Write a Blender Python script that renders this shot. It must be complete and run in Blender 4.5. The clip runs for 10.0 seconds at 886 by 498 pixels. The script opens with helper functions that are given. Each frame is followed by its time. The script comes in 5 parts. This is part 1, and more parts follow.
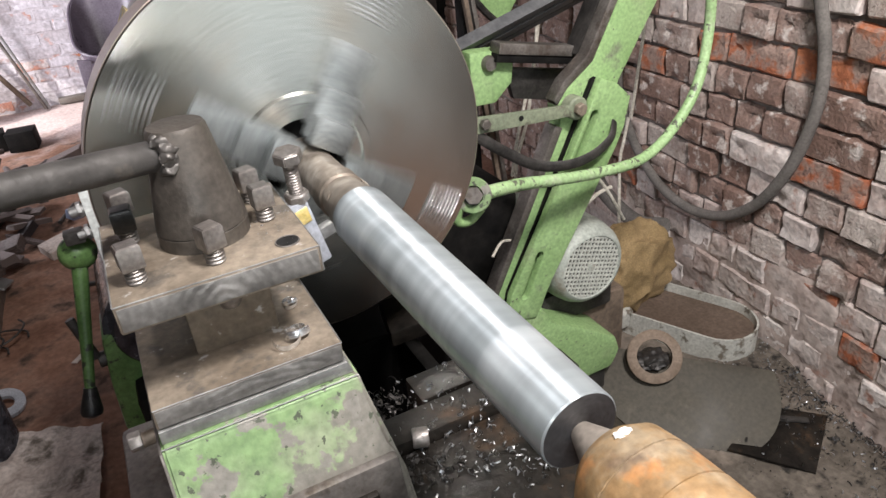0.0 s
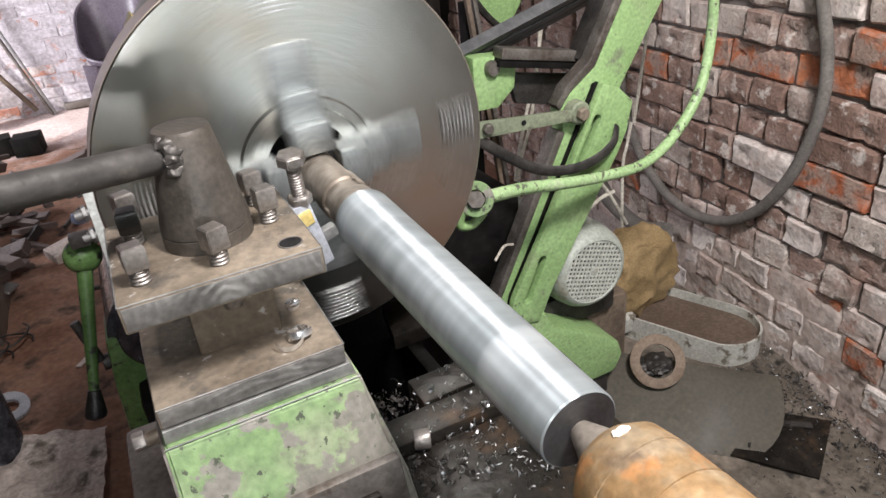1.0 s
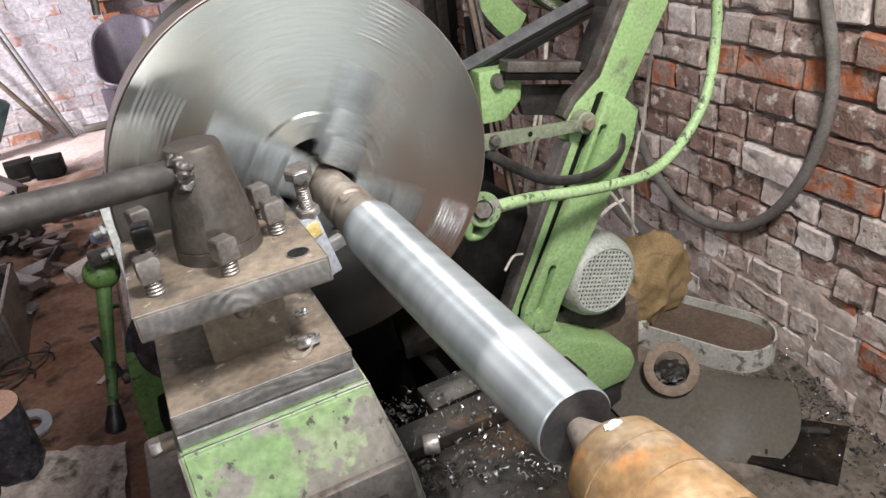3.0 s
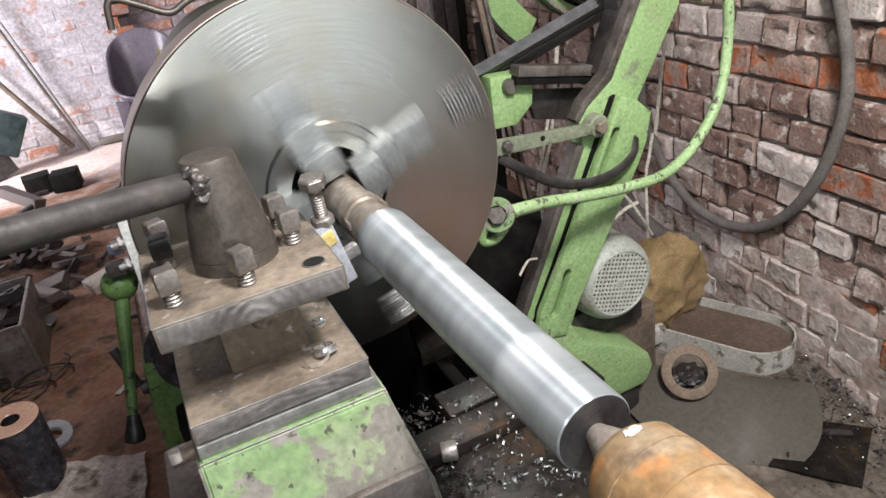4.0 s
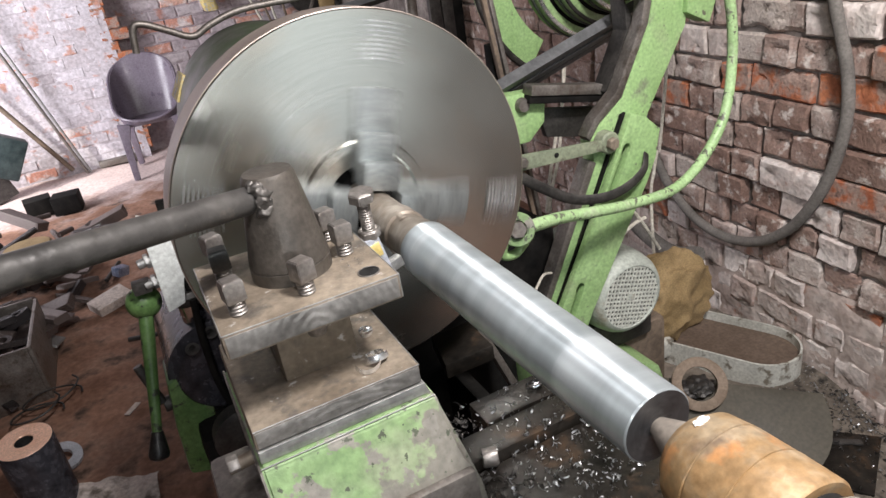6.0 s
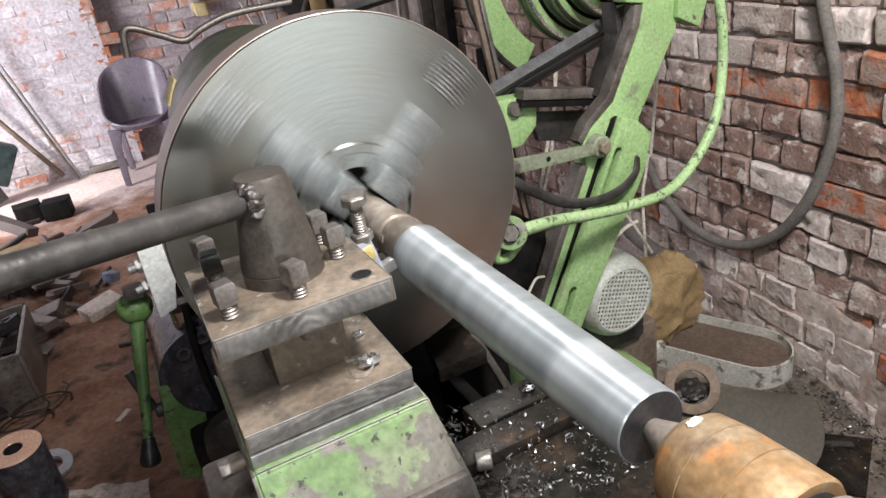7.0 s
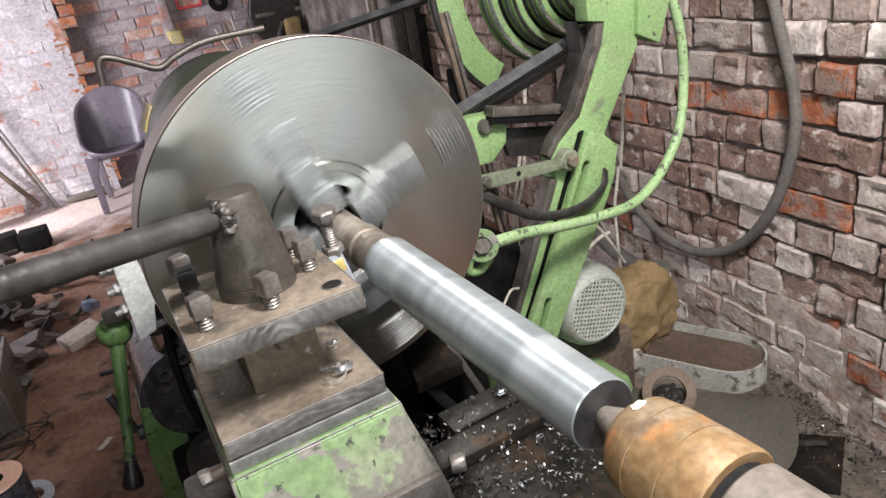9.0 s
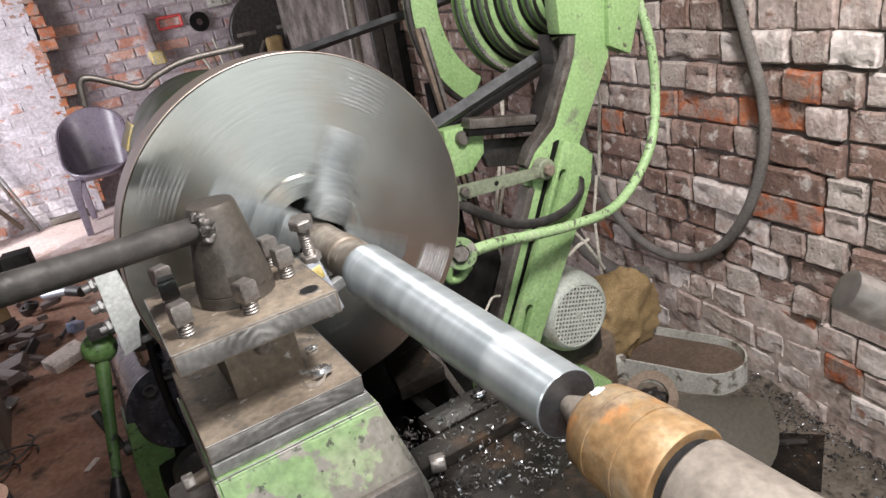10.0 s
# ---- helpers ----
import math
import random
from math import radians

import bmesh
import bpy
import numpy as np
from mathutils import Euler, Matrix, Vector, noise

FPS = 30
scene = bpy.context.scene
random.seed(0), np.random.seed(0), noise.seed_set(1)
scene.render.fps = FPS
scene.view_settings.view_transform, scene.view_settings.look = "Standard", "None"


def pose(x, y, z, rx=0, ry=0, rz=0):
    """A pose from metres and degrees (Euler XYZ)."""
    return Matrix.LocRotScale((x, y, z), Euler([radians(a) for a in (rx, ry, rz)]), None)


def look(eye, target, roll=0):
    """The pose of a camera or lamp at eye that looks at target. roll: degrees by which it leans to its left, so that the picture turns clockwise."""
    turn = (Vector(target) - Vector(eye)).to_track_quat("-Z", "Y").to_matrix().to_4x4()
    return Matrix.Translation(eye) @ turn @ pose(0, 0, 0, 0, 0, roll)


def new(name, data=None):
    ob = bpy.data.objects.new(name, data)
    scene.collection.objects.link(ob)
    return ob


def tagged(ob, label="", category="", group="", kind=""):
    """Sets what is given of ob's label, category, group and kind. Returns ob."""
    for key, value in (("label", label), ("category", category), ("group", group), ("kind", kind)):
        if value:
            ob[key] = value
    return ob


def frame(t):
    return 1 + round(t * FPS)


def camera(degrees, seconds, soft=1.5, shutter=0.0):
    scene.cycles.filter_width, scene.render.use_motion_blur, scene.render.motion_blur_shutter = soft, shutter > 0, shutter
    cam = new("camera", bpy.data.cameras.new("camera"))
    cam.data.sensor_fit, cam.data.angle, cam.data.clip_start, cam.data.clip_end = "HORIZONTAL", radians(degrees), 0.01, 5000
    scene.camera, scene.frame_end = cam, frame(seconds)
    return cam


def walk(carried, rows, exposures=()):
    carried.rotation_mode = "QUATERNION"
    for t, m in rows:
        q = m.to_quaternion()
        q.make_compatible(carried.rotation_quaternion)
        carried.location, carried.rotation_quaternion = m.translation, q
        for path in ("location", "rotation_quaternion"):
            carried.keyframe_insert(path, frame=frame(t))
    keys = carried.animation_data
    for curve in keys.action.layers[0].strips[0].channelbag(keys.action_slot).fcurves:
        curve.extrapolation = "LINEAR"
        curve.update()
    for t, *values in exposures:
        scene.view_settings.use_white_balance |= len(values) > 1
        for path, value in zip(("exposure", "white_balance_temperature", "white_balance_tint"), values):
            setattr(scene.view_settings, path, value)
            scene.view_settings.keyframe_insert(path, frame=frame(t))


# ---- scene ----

H = 1.12            # height of the lathe's axis, which runs along y over x = 0

# ---- camera ----
PATH = [
    (0, -0.1984, -0.3356, 1.4367, -24.70, -29.35, -5.76),
    (0.5, -0.1989, -0.3384, 1.4363, -24.61, -29.17, -5.72),
    (1, -0.1994, -0.3415, 1.4360, -24.40, -28.86, -5.82),
    (1.5, -0.2001, -0.3450, 1.4363, -24.17, -28.54, -6.00),
    (2, -0.1997, -0.3549, 1.4380, -23.88, -28.14, -6.35),
    (2.5, -0.1973, -0.3646, 1.4387, -23.62, -27.82, -6.81),
    (4, -0.1981, -0.3634, 1.4403, -21.87, -26.94, -9.06),
    (4.5, -0.2160, -0.3675, 1.4442, -21.77, -26.49, -9.40),
    (5, -0.2407, -0.3670, 1.4501, -21.96, -25.96, -9.48),
    (5.5, -0.2560, -0.3664, 1.4519, -22.34, -25.60, -9.42),
    (7, -0.2571, -0.3664, 1.4492, -23.54, -25.06, -9.16),
    (7.5, -0.2621, -0.3705, 1.4493, -23.83, -24.89, -9.25),
    (8, -0.2637, -0.3817, 1.4500, -24.25, -24.56, -9.45),
    (8.5, -0.2628, -0.3910, 1.4499, -24.76, -24.15, -9.76),
    (9, -0.2582, -0.4054, 1.4506, -25.39, -23.65, -10.19),
    (9.5, -0.2597, -0.4219, 1.4486, -26.02, -23.18, -10.65),
    (10, -0.2592, -0.4378, 1.4490, -26.75, -22.65, -11.05),
]
cam = camera(66.31, 10.0, soft=1.5, shutter=0.22)
walk(cam, [(t, pose(x, y, z, 0, 0, yaw) @ pose(0, 0, 0, 90 + pitch) @ pose(0, 0, 0, 0, 0, roll))
           for t, x, y, z, yaw, pitch, roll in PATH])

# ---- light ----
world = bpy.data.worlds.new("sky")
scene.world = world
world.use_nodes = True
sky = world.node_tree.nodes.new("ShaderNodeTexSky")
sky.sky_type, sky.sun_disc = "NISHITA", False
sky.sun_elevation, sky.sun_rotation = radians(40), radians(235)
back = world.node_tree.nodes["Background"]
back.inputs["Strength"].default_value = 0.12
world.node_tree.links.new(sky.outputs[0], back.inputs[0])


def lamp(name, kind, place, target, power, colour, size=0.1, size_y=None):
    data = bpy.data.lights.new(name, kind)
    data.energy, data.color = power, colour
    if kind == "AREA":
        data.shape, data.size, data.size_y = "RECTANGLE", size, size_y or size
    else:
        data.shadow_soft_size = size
    ob = new(name, data)
    ob.matrix_world = look(place, target)
    return ob


# a low front lamp, its source unseen, a bare lamp over the operator's shoulder, an overhead lamp aimed to brighten the
# brick wall, two panels added behind the operator for fill and reflections, daylight from the doorway at the far end
lamp("low_front_lamp", "AREA", (-0.235, -0.41, 1.23), (0.05, 0.5, 1.08), 0.75, (1.0, 0.985, 0.97), 0.03, 0.03)
lamp("work_lamp", "AREA", (-0.43, -0.70, 2.28), (-0.02, 0.25, 1.0), 10, (1.0, 0.965, 0.99), 0.08, 0.08)
# both rear panels are added out of view, mainly for the chuck to reflect
lamp("added_rear_panel", "AREA", (0.70, -2.46, 1.2), (0.3, 0.5, 1.15), 8.0, (0.91, 0.97, 1.0), 1.2, 1.75)
lamp("added_rear_upper_panel", "AREA", (-0.55, -2.46, 1.5), (-0.3, 0.5, 1.3), 4.2, (0.91, 0.97, 1.0), 1.25, 1.15)
lamp("yard_daylight", "AREA", (-2.35, 4.5, 1.5), (0.5, 6.3, 0.9), 130, (0.96, 0.94, 1.0), 1.3, 1.8)
lamp("ceiling_lamp", "AREA", (0.36, -0.55, 2.62), (1.40, 0.70, 0.20), 78, (1.0, 0.945, 0.93), 0.3, 0.3)


sun_data = bpy.data.lights.new("sun", "SUN")
sun_data.energy, sun_data.color, sun_data.angle = 4.0, (1.0, 0.95, 0.9), radians(0.6)
sun_ob = new("sun", sun_data)
sun_ob.matrix_world = look((-4.0, 2.0, 4.0), (-1.0, 4.1, 1.0))


# ---- materials ----
def mat(name, cols, rough=0.6, metal=0.0, scale=20.0, bump=0.15, bscale=120.0, per_object=0.0, spots=None, aniso=None, coords="Object",
        contrast=(0.35, 0.65), rough_var=0.12, stretch=(1, 1, 1)):
    """Two scales of noise mix the colours; spots: (colour, scale, from, to) of further layers, with a lean (x, y, z,
    offset) along the thing, for wear and for painted light.
    """
    m = bpy.data.materials.new(name)
    m.use_nodes = True
    nt = m.node_tree
    n, link = nt.nodes, nt.links.new
    bsdf = n["Principled BSDF"]
    tc = n.new("ShaderNodeTexCoord")
    mp = n.new("ShaderNodeMapping")
    mp.inputs["Scale"].default_value = stretch
    link(tc.outputs[coords], mp.inputs["Vector"])
    big = n.new("ShaderNodeTexNoise")
    big.inputs["Scale"].default_value, big.inputs["Detail"].default_value, big.inputs["Roughness"].default_value = scale, 6, 0.65
    link(mp.outputs[0], big.inputs["Vector"])
    ramp = n.new("ShaderNodeValToRGB")
    els = ramp.color_ramp.elements
    els[0].position, els[1].position = contrast
    els[0].color, els[1].color = (*cols[0], 1), (*cols[-1], 1)
    for k, c in enumerate(cols[1:-1]):
        e = els.new(contrast[0] + (contrast[1] - contrast[0]) * (k + 1) / (len(cols) - 1))
        e.color = (*c, 1)
    out = ramp.outputs[0]
    if per_object:
        oi = n.new("ShaderNodeObjectInfo")
        ma = n.new("ShaderNodeMath")
        ma.operation = "MULTIPLY_ADD"
        ma.inputs[1].default_value, ma.inputs[2].default_value = per_object, -per_object / 2
        link(oi.outputs["Random"], ma.inputs[0])
        ad = n.new("ShaderNodeMath")
        ad.operation = "ADD"
        link(big.outputs["Fac"], ad.inputs[0])
        link(ma.outputs[0], ad.inputs[1])
        link(ad.outputs[0], ramp.inputs[0])
        off = n.new("ShaderNodeMath")
        off.operation = "MULTIPLY"
        off.inputs[1].default_value = 37.0
        link(oi.outputs["Random"], off.inputs[0])
        va = n.new("ShaderNodeVectorMath")
        va.operation = "ADD"
        link(tc.outputs[coords], va.inputs[0])
        link(off.outputs[0], va.inputs[1])
        link(va.outputs[0], mp.inputs["Vector"])
    else:
        link(big.outputs["Fac"], ramp.inputs[0])
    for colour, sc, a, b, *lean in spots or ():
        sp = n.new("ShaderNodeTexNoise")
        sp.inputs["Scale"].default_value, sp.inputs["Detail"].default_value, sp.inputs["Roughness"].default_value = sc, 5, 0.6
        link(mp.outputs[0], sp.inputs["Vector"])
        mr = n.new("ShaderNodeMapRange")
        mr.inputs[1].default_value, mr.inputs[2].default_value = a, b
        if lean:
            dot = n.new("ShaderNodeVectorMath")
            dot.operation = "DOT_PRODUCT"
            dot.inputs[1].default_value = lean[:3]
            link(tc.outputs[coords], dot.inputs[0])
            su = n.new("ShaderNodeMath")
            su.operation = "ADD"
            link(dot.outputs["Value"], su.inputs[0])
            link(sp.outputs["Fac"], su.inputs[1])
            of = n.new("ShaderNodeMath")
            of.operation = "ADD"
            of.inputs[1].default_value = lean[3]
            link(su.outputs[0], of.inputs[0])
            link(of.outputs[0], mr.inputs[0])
        else:
            link(sp.outputs["Fac"], mr.inputs[0])
        mix = n.new("ShaderNodeMix")
        mix.data_type = "RGBA"
        mix.inputs[7].default_value = (*colour, 1)
        link(mr.outputs[0], mix.inputs[0])
        link(out, mix.inputs[6])
        out = mix.outputs[2]
    fine = n.new("ShaderNodeTexNoise")
    fine.inputs["Scale"].default_value, fine.inputs["Detail"].default_value = bscale, 4
    link(mp.outputs[0], fine.inputs["Vector"])
    # fine grain in the colour too
    gr = n.new("ShaderNodeMapRange")
    gr.inputs[1].default_value, gr.inputs[2].default_value, gr.inputs[3].default_value, gr.inputs[4].default_value = 0.3, 0.7, 0.76, 1.17
    link(fine.outputs["Fac"], gr.inputs[0])
    mul = n.new("ShaderNodeVectorMath")
    mul.operation = "SCALE"
    link(out, mul.inputs[0])
    link(gr.outputs[0], mul.inputs["Scale"])
    link(mul.outputs[0], bsdf.inputs["Base Color"])
    rr = n.new("ShaderNodeMapRange")
    rr.inputs[1].default_value, rr.inputs[2].default_value = 0.3, 0.7
    rr.inputs[3].default_value, rr.inputs[4].default_value = max(0.03, rough - rough_var), min(1, rough + rough_var)
    link(big.outputs["Fac"], rr.inputs[0])
    link(rr.outputs[0], bsdf.inputs["Roughness"])
    bsdf.inputs["Metallic"].default_value = metal
    if aniso is not None:
        bsdf.inputs["Anisotropic"].default_value = aniso
        bsdf.inputs["Anisotropic Rotation"].default_value = 0.25
        tg = n.new("ShaderNodeTangent")
        tg.direction_type, tg.axis = "RADIAL", "Y"
        link(tg.outputs[0], bsdf.inputs["Tangent"])
    if bump:
        bp = n.new("ShaderNodeBump")
        bp.inputs["Strength"].default_value, bp.inputs["Distance"].default_value = bump, 0.004
        link(fine.outputs["Fac"], bp.inputs["Height"])
        link(bp.outputs[0], bsdf.inputs["Normal"])
    return m


STEEL_DARK = mat("grimy_steel", [(0.16, 0.14, 0.125), (0.27, 0.25, 0.23)], 0.5, 0.75, 14, 0.12, 160, spots=[((0.10, 0.075, 0.055), 30, 0.55, 0.75)])
STEEL_DUSTY = mat("dusty_steel", [(0.165, 0.132, 0.098), (0.255, 0.212, 0.162)], 0.6, 0.25, 11, 0.15, 140, spots=[((0.10, 0.088, 0.075), 30, 0.54, 0.68), ((0.31, 0.26, 0.20), 5, 0.52, 0.72), ((0.40, 0.39, 0.37), 70, 0.64, 0.70)])
STEEL_CUT = mat("sawn_steel", [(0.25, 0.25, 0.245), (0.40, 0.40, 0.39)], 0.45, 0.7, 22, 0.2, 120)
SHAFT = mat("turned_steel", [(0.37, 0.42, 0.44), (0.49, 0.54, 0.56)], 0.43, 0.58, 3, 0, 7, stretch=(0.3, 4, 0.3), spots=[((0.55, 0.595, 0.615), 4.5, 0.50, 0.66)], rough_var=0.03, aniso=0.97)
SHAFT_END = mat("faced_steel", [(0.09, 0.09, 0.095), (0.15, 0.15, 0.155)], 0.4, 0.8, 30, 0.05, 300)
SHAFT_RAW = mat("raw_bar", [(0.22, 0.18, 0.14), (0.42, 0.38, 0.33)], 0.5, 0.6, 25, 0.2, 120)
CHUCK = mat("chuck_steel", [(0.48, 0.49, 0.465), (0.585, 0.595, 0.565)], 0.24, 1.0, 7, 0.008, 260, spots=[((0.52, 0.475, 0.415), 9, 0.52, 0.72)], rough_var=0.05)
CHUCK_RIM = mat("chuck_rim", [(0.25, 0.205, 0.18), (0.35, 0.30, 0.265)], 0.42, 0.55, 12, 0.06, 200)
JAW = mat("jaw_steel", [(0.31, 0.335, 0.335), (0.40, 0.425, 0.425)], 0.46, 0.85, 20, 0.03, 200)
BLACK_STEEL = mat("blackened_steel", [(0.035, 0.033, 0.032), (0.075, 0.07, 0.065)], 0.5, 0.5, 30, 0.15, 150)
# near-black that puts the shade of holes and gaps into colour
HOLE_SHADE = mat("hole_shade", [(0.012, 0.012, 0.012), (0.03, 0.03, 0.03)], 0.7, 0.2, 30, 0.1, 100)
PIPE = mat("pipe_paint", [(0.048, 0.046, 0.044), (0.085, 0.08, 0.075)], 0.5, 0.35, 16, 0.3, 90, spots=[((0.17, 0.15, 0.125), 35, 0.60, 0.8)])
CONE = mat("cone_steel", [(0.055, 0.048, 0.041), (0.105, 0.092, 0.078)], 0.5, 0.3, 18, 0.15, 200, spots=[((0.22, 0.175, 0.135), 12, 0.56, 0.78)])
WELD = mat("weld_bead", [(0.075, 0.07, 0.065), (0.14, 0.13, 0.12)], 0.45, 0.6, 60, 0.4, 150)
BOLT = mat("bolt_steel", [(0.20, 0.18, 0.165), (0.33, 0.31, 0.29)], 0.42, 0.7, 40, 0.1, 220)
BOLT_BLACK = mat("oiled_bolt", [(0.03, 0.03, 0.03), (0.06, 0.058, 0.055)], 0.4, 0.6, 40, 0.1, 220)
GREEN = mat("green_paint", [(0.245, 0.395, 0.16), (0.305, 0.465, 0.205)], 0.5, 0.0, 9, 0.12, 130, spots=[((0.27, 0.31, 0.19), 5, 0.56, 0.74), ((0.17, 0.19, 0.13), 12, 0.63, 0.72), ((0.12, 0.12, 0.085), 42, 0.655, 0.69)])
GREEN_WORN = mat("worn_green_paint", [(0.15, 0.245, 0.10), (0.205, 0.305, 0.14)], 0.5, 0.05, 14, 0.25, 110,
                 spots=[((0.25, 0.26, 0.19), 9, 0.45, 0.75), ((0.175, 0.165, 0.14), 42, 0.55, 0.61, 2.6, 0, -4.5, 0.15), ((0.20, 0.19, 0.165), 24, 0.58, 0.61, 0, 0, 0, 0.0), ((0.06, 0.07, 0.045), 80, 0.61, 0.64)])
GREEN_DARK = mat("dark_green_paint", [(0.07, 0.145, 0.042), (0.135, 0.235, 0.08)], 0.45, 0.0, 14, 0.15, 130, spots=[((0.03, 0.035, 0.025), 40, 0.57, 0.63), ((0.18, 0.19, 0.12), 22, 0.60, 0.75)])
CASTING = mat("oily_casting", [(0.03, 0.03, 0.036), (0.10, 0.10, 0.118)], 0.24, 0.5, 22, 0.14, 90)
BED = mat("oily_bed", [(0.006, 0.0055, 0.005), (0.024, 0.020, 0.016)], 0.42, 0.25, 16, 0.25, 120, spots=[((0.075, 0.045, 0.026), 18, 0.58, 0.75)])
# near-black for black things, and for shade under the lathe and between parts
BLACK = mat("deep_black", [(0.004, 0.004, 0.004), (0.013, 0.012, 0.011)], 0.75, 0.0, 16, 0.2, 90)
RUST = mat("rusty_quill", [(0.23, 0.13, 0.056), (0.30, 0.19, 0.09), (0.33, 0.255, 0.165)], 0.55, 0.25, 22, 0.15, 160,
           spots=[((0.42, 0.20, 0.075), 34, 0.58, 0.70), ((0.17, 0.12, 0.08), 28, 0.58, 0.74)])
QUILL = mat("quill_steel", [(0.20, 0.175, 0.148), (0.275, 0.245, 0.21)], 0.62, 0.25, 12, 0.08, 160)
CHALK = mat("white_chalk", [(0.70, 0.68, 0.64), (0.82, 0.80, 0.76)], 0.8, 0, 60, 0.2, 200)
YELLOW = mat("yellow_paint", [(0.55, 0.43, 0.14), (0.70, 0.58, 0.28)], 0.6, 0, 60, 0.2, 200, spots=[((0.42, 0.42, 0.40), 50, 0.52, 0.6)])
WHITE = mat("white_enamel", [(0.66, 0.70, 0.68), (0.76, 0.79, 0.77)], 0.35, 0, 10, 0.03, 120)
CHROME = mat("chrome", [(0.50, 0.50, 0.52), (0.66, 0.66, 0.68)], 0.2, 1.0, 30, 0.02, 120)
CHIP = mat("steel_chips", [(0.30, 0.31, 0.32), (0.58, 0.59, 0.61)], 0.4, 0.9, 80, 0, 100, per_object=0)
MORTAR = mat("old_mortar", [(0.075, 0.063, 0.057), (0.155, 0.135, 0.124), (0.28, 0.25, 0.232)], 0.95, 0, 5, 1.0, 60)
MORTAR_PALE = mat("pale_mortar", [(0.36, 0.285, 0.25), (0.47, 0.39, 0.35), (0.57, 0.50, 0.46)], 0.95, 0, 6, 1.0, 45, spots=[((0.16, 0.12, 0.10), 16, 0.58, 0.72), ((0.36, 0.19, 0.14), 11, 0.60, 0.70)])
BRICK = mat("old_brick", [(0.215, 0.135, 0.107), (0.305, 0.21, 0.175), (0.365, 0.285, 0.25), (0.47, 0.41, 0.37)], 0.9, 0, 11, 1.0, 110, per_object=0.5,
            contrast=(0.28, 0.72), spots=[((0.58, 0.52, 0.48), 24, 0.55, 0.66), ((0.10, 0.075, 0.065), 38, 0.60, 0.72)])
BRICK_ORANGE = mat("fresh_brick", [(0.36, 0.115, 0.055), (0.50, 0.19, 0.09)], 0.9, 0, 14, 1.0, 95, per_object=0.3, spots=[((0.33, 0.235, 0.195), 15, 0.44, 0.56), ((0.12, 0.07, 0.06), 30, 0.60, 0.72)])
BRICK_WHITE = mat("limed_brick", [(0.44, 0.35, 0.315), (0.56, 0.485, 0.45), (0.68, 0.62, 0.585)], 0.92, 0, 12, 1.0, 70, per_object=0.35,
                  spots=[((0.36, 0.20, 0.15), 15, 0.60, 0.70), ((0.15, 0.12, 0.105), 30, 0.65, 0.76)])
LIME_WALL = mat("limewashed_wall", [(0.46, 0.42, 0.445), (0.64, 0.61, 0.655)], 0.9, 0, 5, 0.4, 40, per_object=0.2, spots=[((0.50, 0.27, 0.21), 6, 0.60, 0.68)])
LIME_RED = mat("far_brick", [(0.52, 0.25, 0.19), (0.60, 0.36, 0.29)], 0.9, 0, 8, 0.4, 60, per_object=0.4, spots=[((0.62, 0.55, 0.54), 9, 0.5, 0.62)])
FAR_DARK = mat("far_sooty_wall", [(0.33, 0.28, 0.30), (0.47, 0.42, 0.44)], 0.9, 0, 6, 0.5, 40, per_object=0.4, spots=[((0.44, 0.23, 0.19), 7, 0.60, 0.68)])
# the last spots pale the far floor: sunlight painted into the earth
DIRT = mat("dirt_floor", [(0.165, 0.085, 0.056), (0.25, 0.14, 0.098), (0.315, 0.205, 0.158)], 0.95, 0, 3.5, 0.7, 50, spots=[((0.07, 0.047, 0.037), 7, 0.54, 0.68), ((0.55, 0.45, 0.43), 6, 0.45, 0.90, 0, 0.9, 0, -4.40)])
SWARF = mat("swarf_dirt", [(0.085, 0.072, 0.058), (0.165, 0.142, 0.118)], 0.9, 0.05, 14, 0.9, 60, spots=[((0.03, 0.027, 0.024), 18, 0.55, 0.66), ((0.27, 0.225, 0.185), 5, 0.52, 0.72)])
MOTOR = mat("motor_grey", [(0.33, 0.36, 0.32), (0.43, 0.46, 0.41)], 0.55, 0.05, 14, 0.1, 140, spots=[((0.27, 0.23, 0.17), 12, 0.58, 0.75)])
RUBBER = mat("belt_rubber", [(0.05, 0.052, 0.055), (0.095, 0.097, 0.10)], 0.5, 0, 20, 0.1, 120)
HOSE = mat("hose_rubber", [(0.12, 0.11, 0.10), (0.19, 0.175, 0.16)], 0.8, 0, 16, 0.1, 140)
TRAY = mat("dusty_tray", [(0.10, 0.07, 0.05), (0.155, 0.112, 0.085)], 0.8, 0.1, 10, 0.3, 90)
TRAY_RIM = mat("chipped_white", [(0.42, 0.42, 0.38), (0.55, 0.55, 0.50)], 0.6, 0.05, 12, 0.2, 120, spots=[((0.16, 0.14, 0.11), 22, 0.54, 0.62)])
SHEET = mat("dull_sheet", [(0.048, 0.042, 0.030), (0.076, 0.067, 0.050)], 0.6, 0.15, 6, 0.1, 90, spots=[((0.11, 0.096, 0.072), 14, 0.6, 0.8)])
RING = mat("rusty_ring", [(0.16, 0.115, 0.08), (0.245, 0.19, 0.145)], 0.7, 0.2, 26, 0.2, 120)
CLOTH = mat("oily_cloth", [(0.22, 0.15, 0.065), (0.34, 0.24, 0.12)], 0.95, 0, 10, 0.3, 200)
WOOD = mat("dirty_wood", [(0.10, 0.075, 0.055), (0.2, 0.15, 0.11)], 0.8, 0, 12, 0.3, 90, stretch=(1, 6, 1))
CHAIR = mat("chair_plastic", [(0.155, 0.13, 0.165), (0.19, 0.163, 0.20)], 0.34, 0, 10, 0.03, 90)
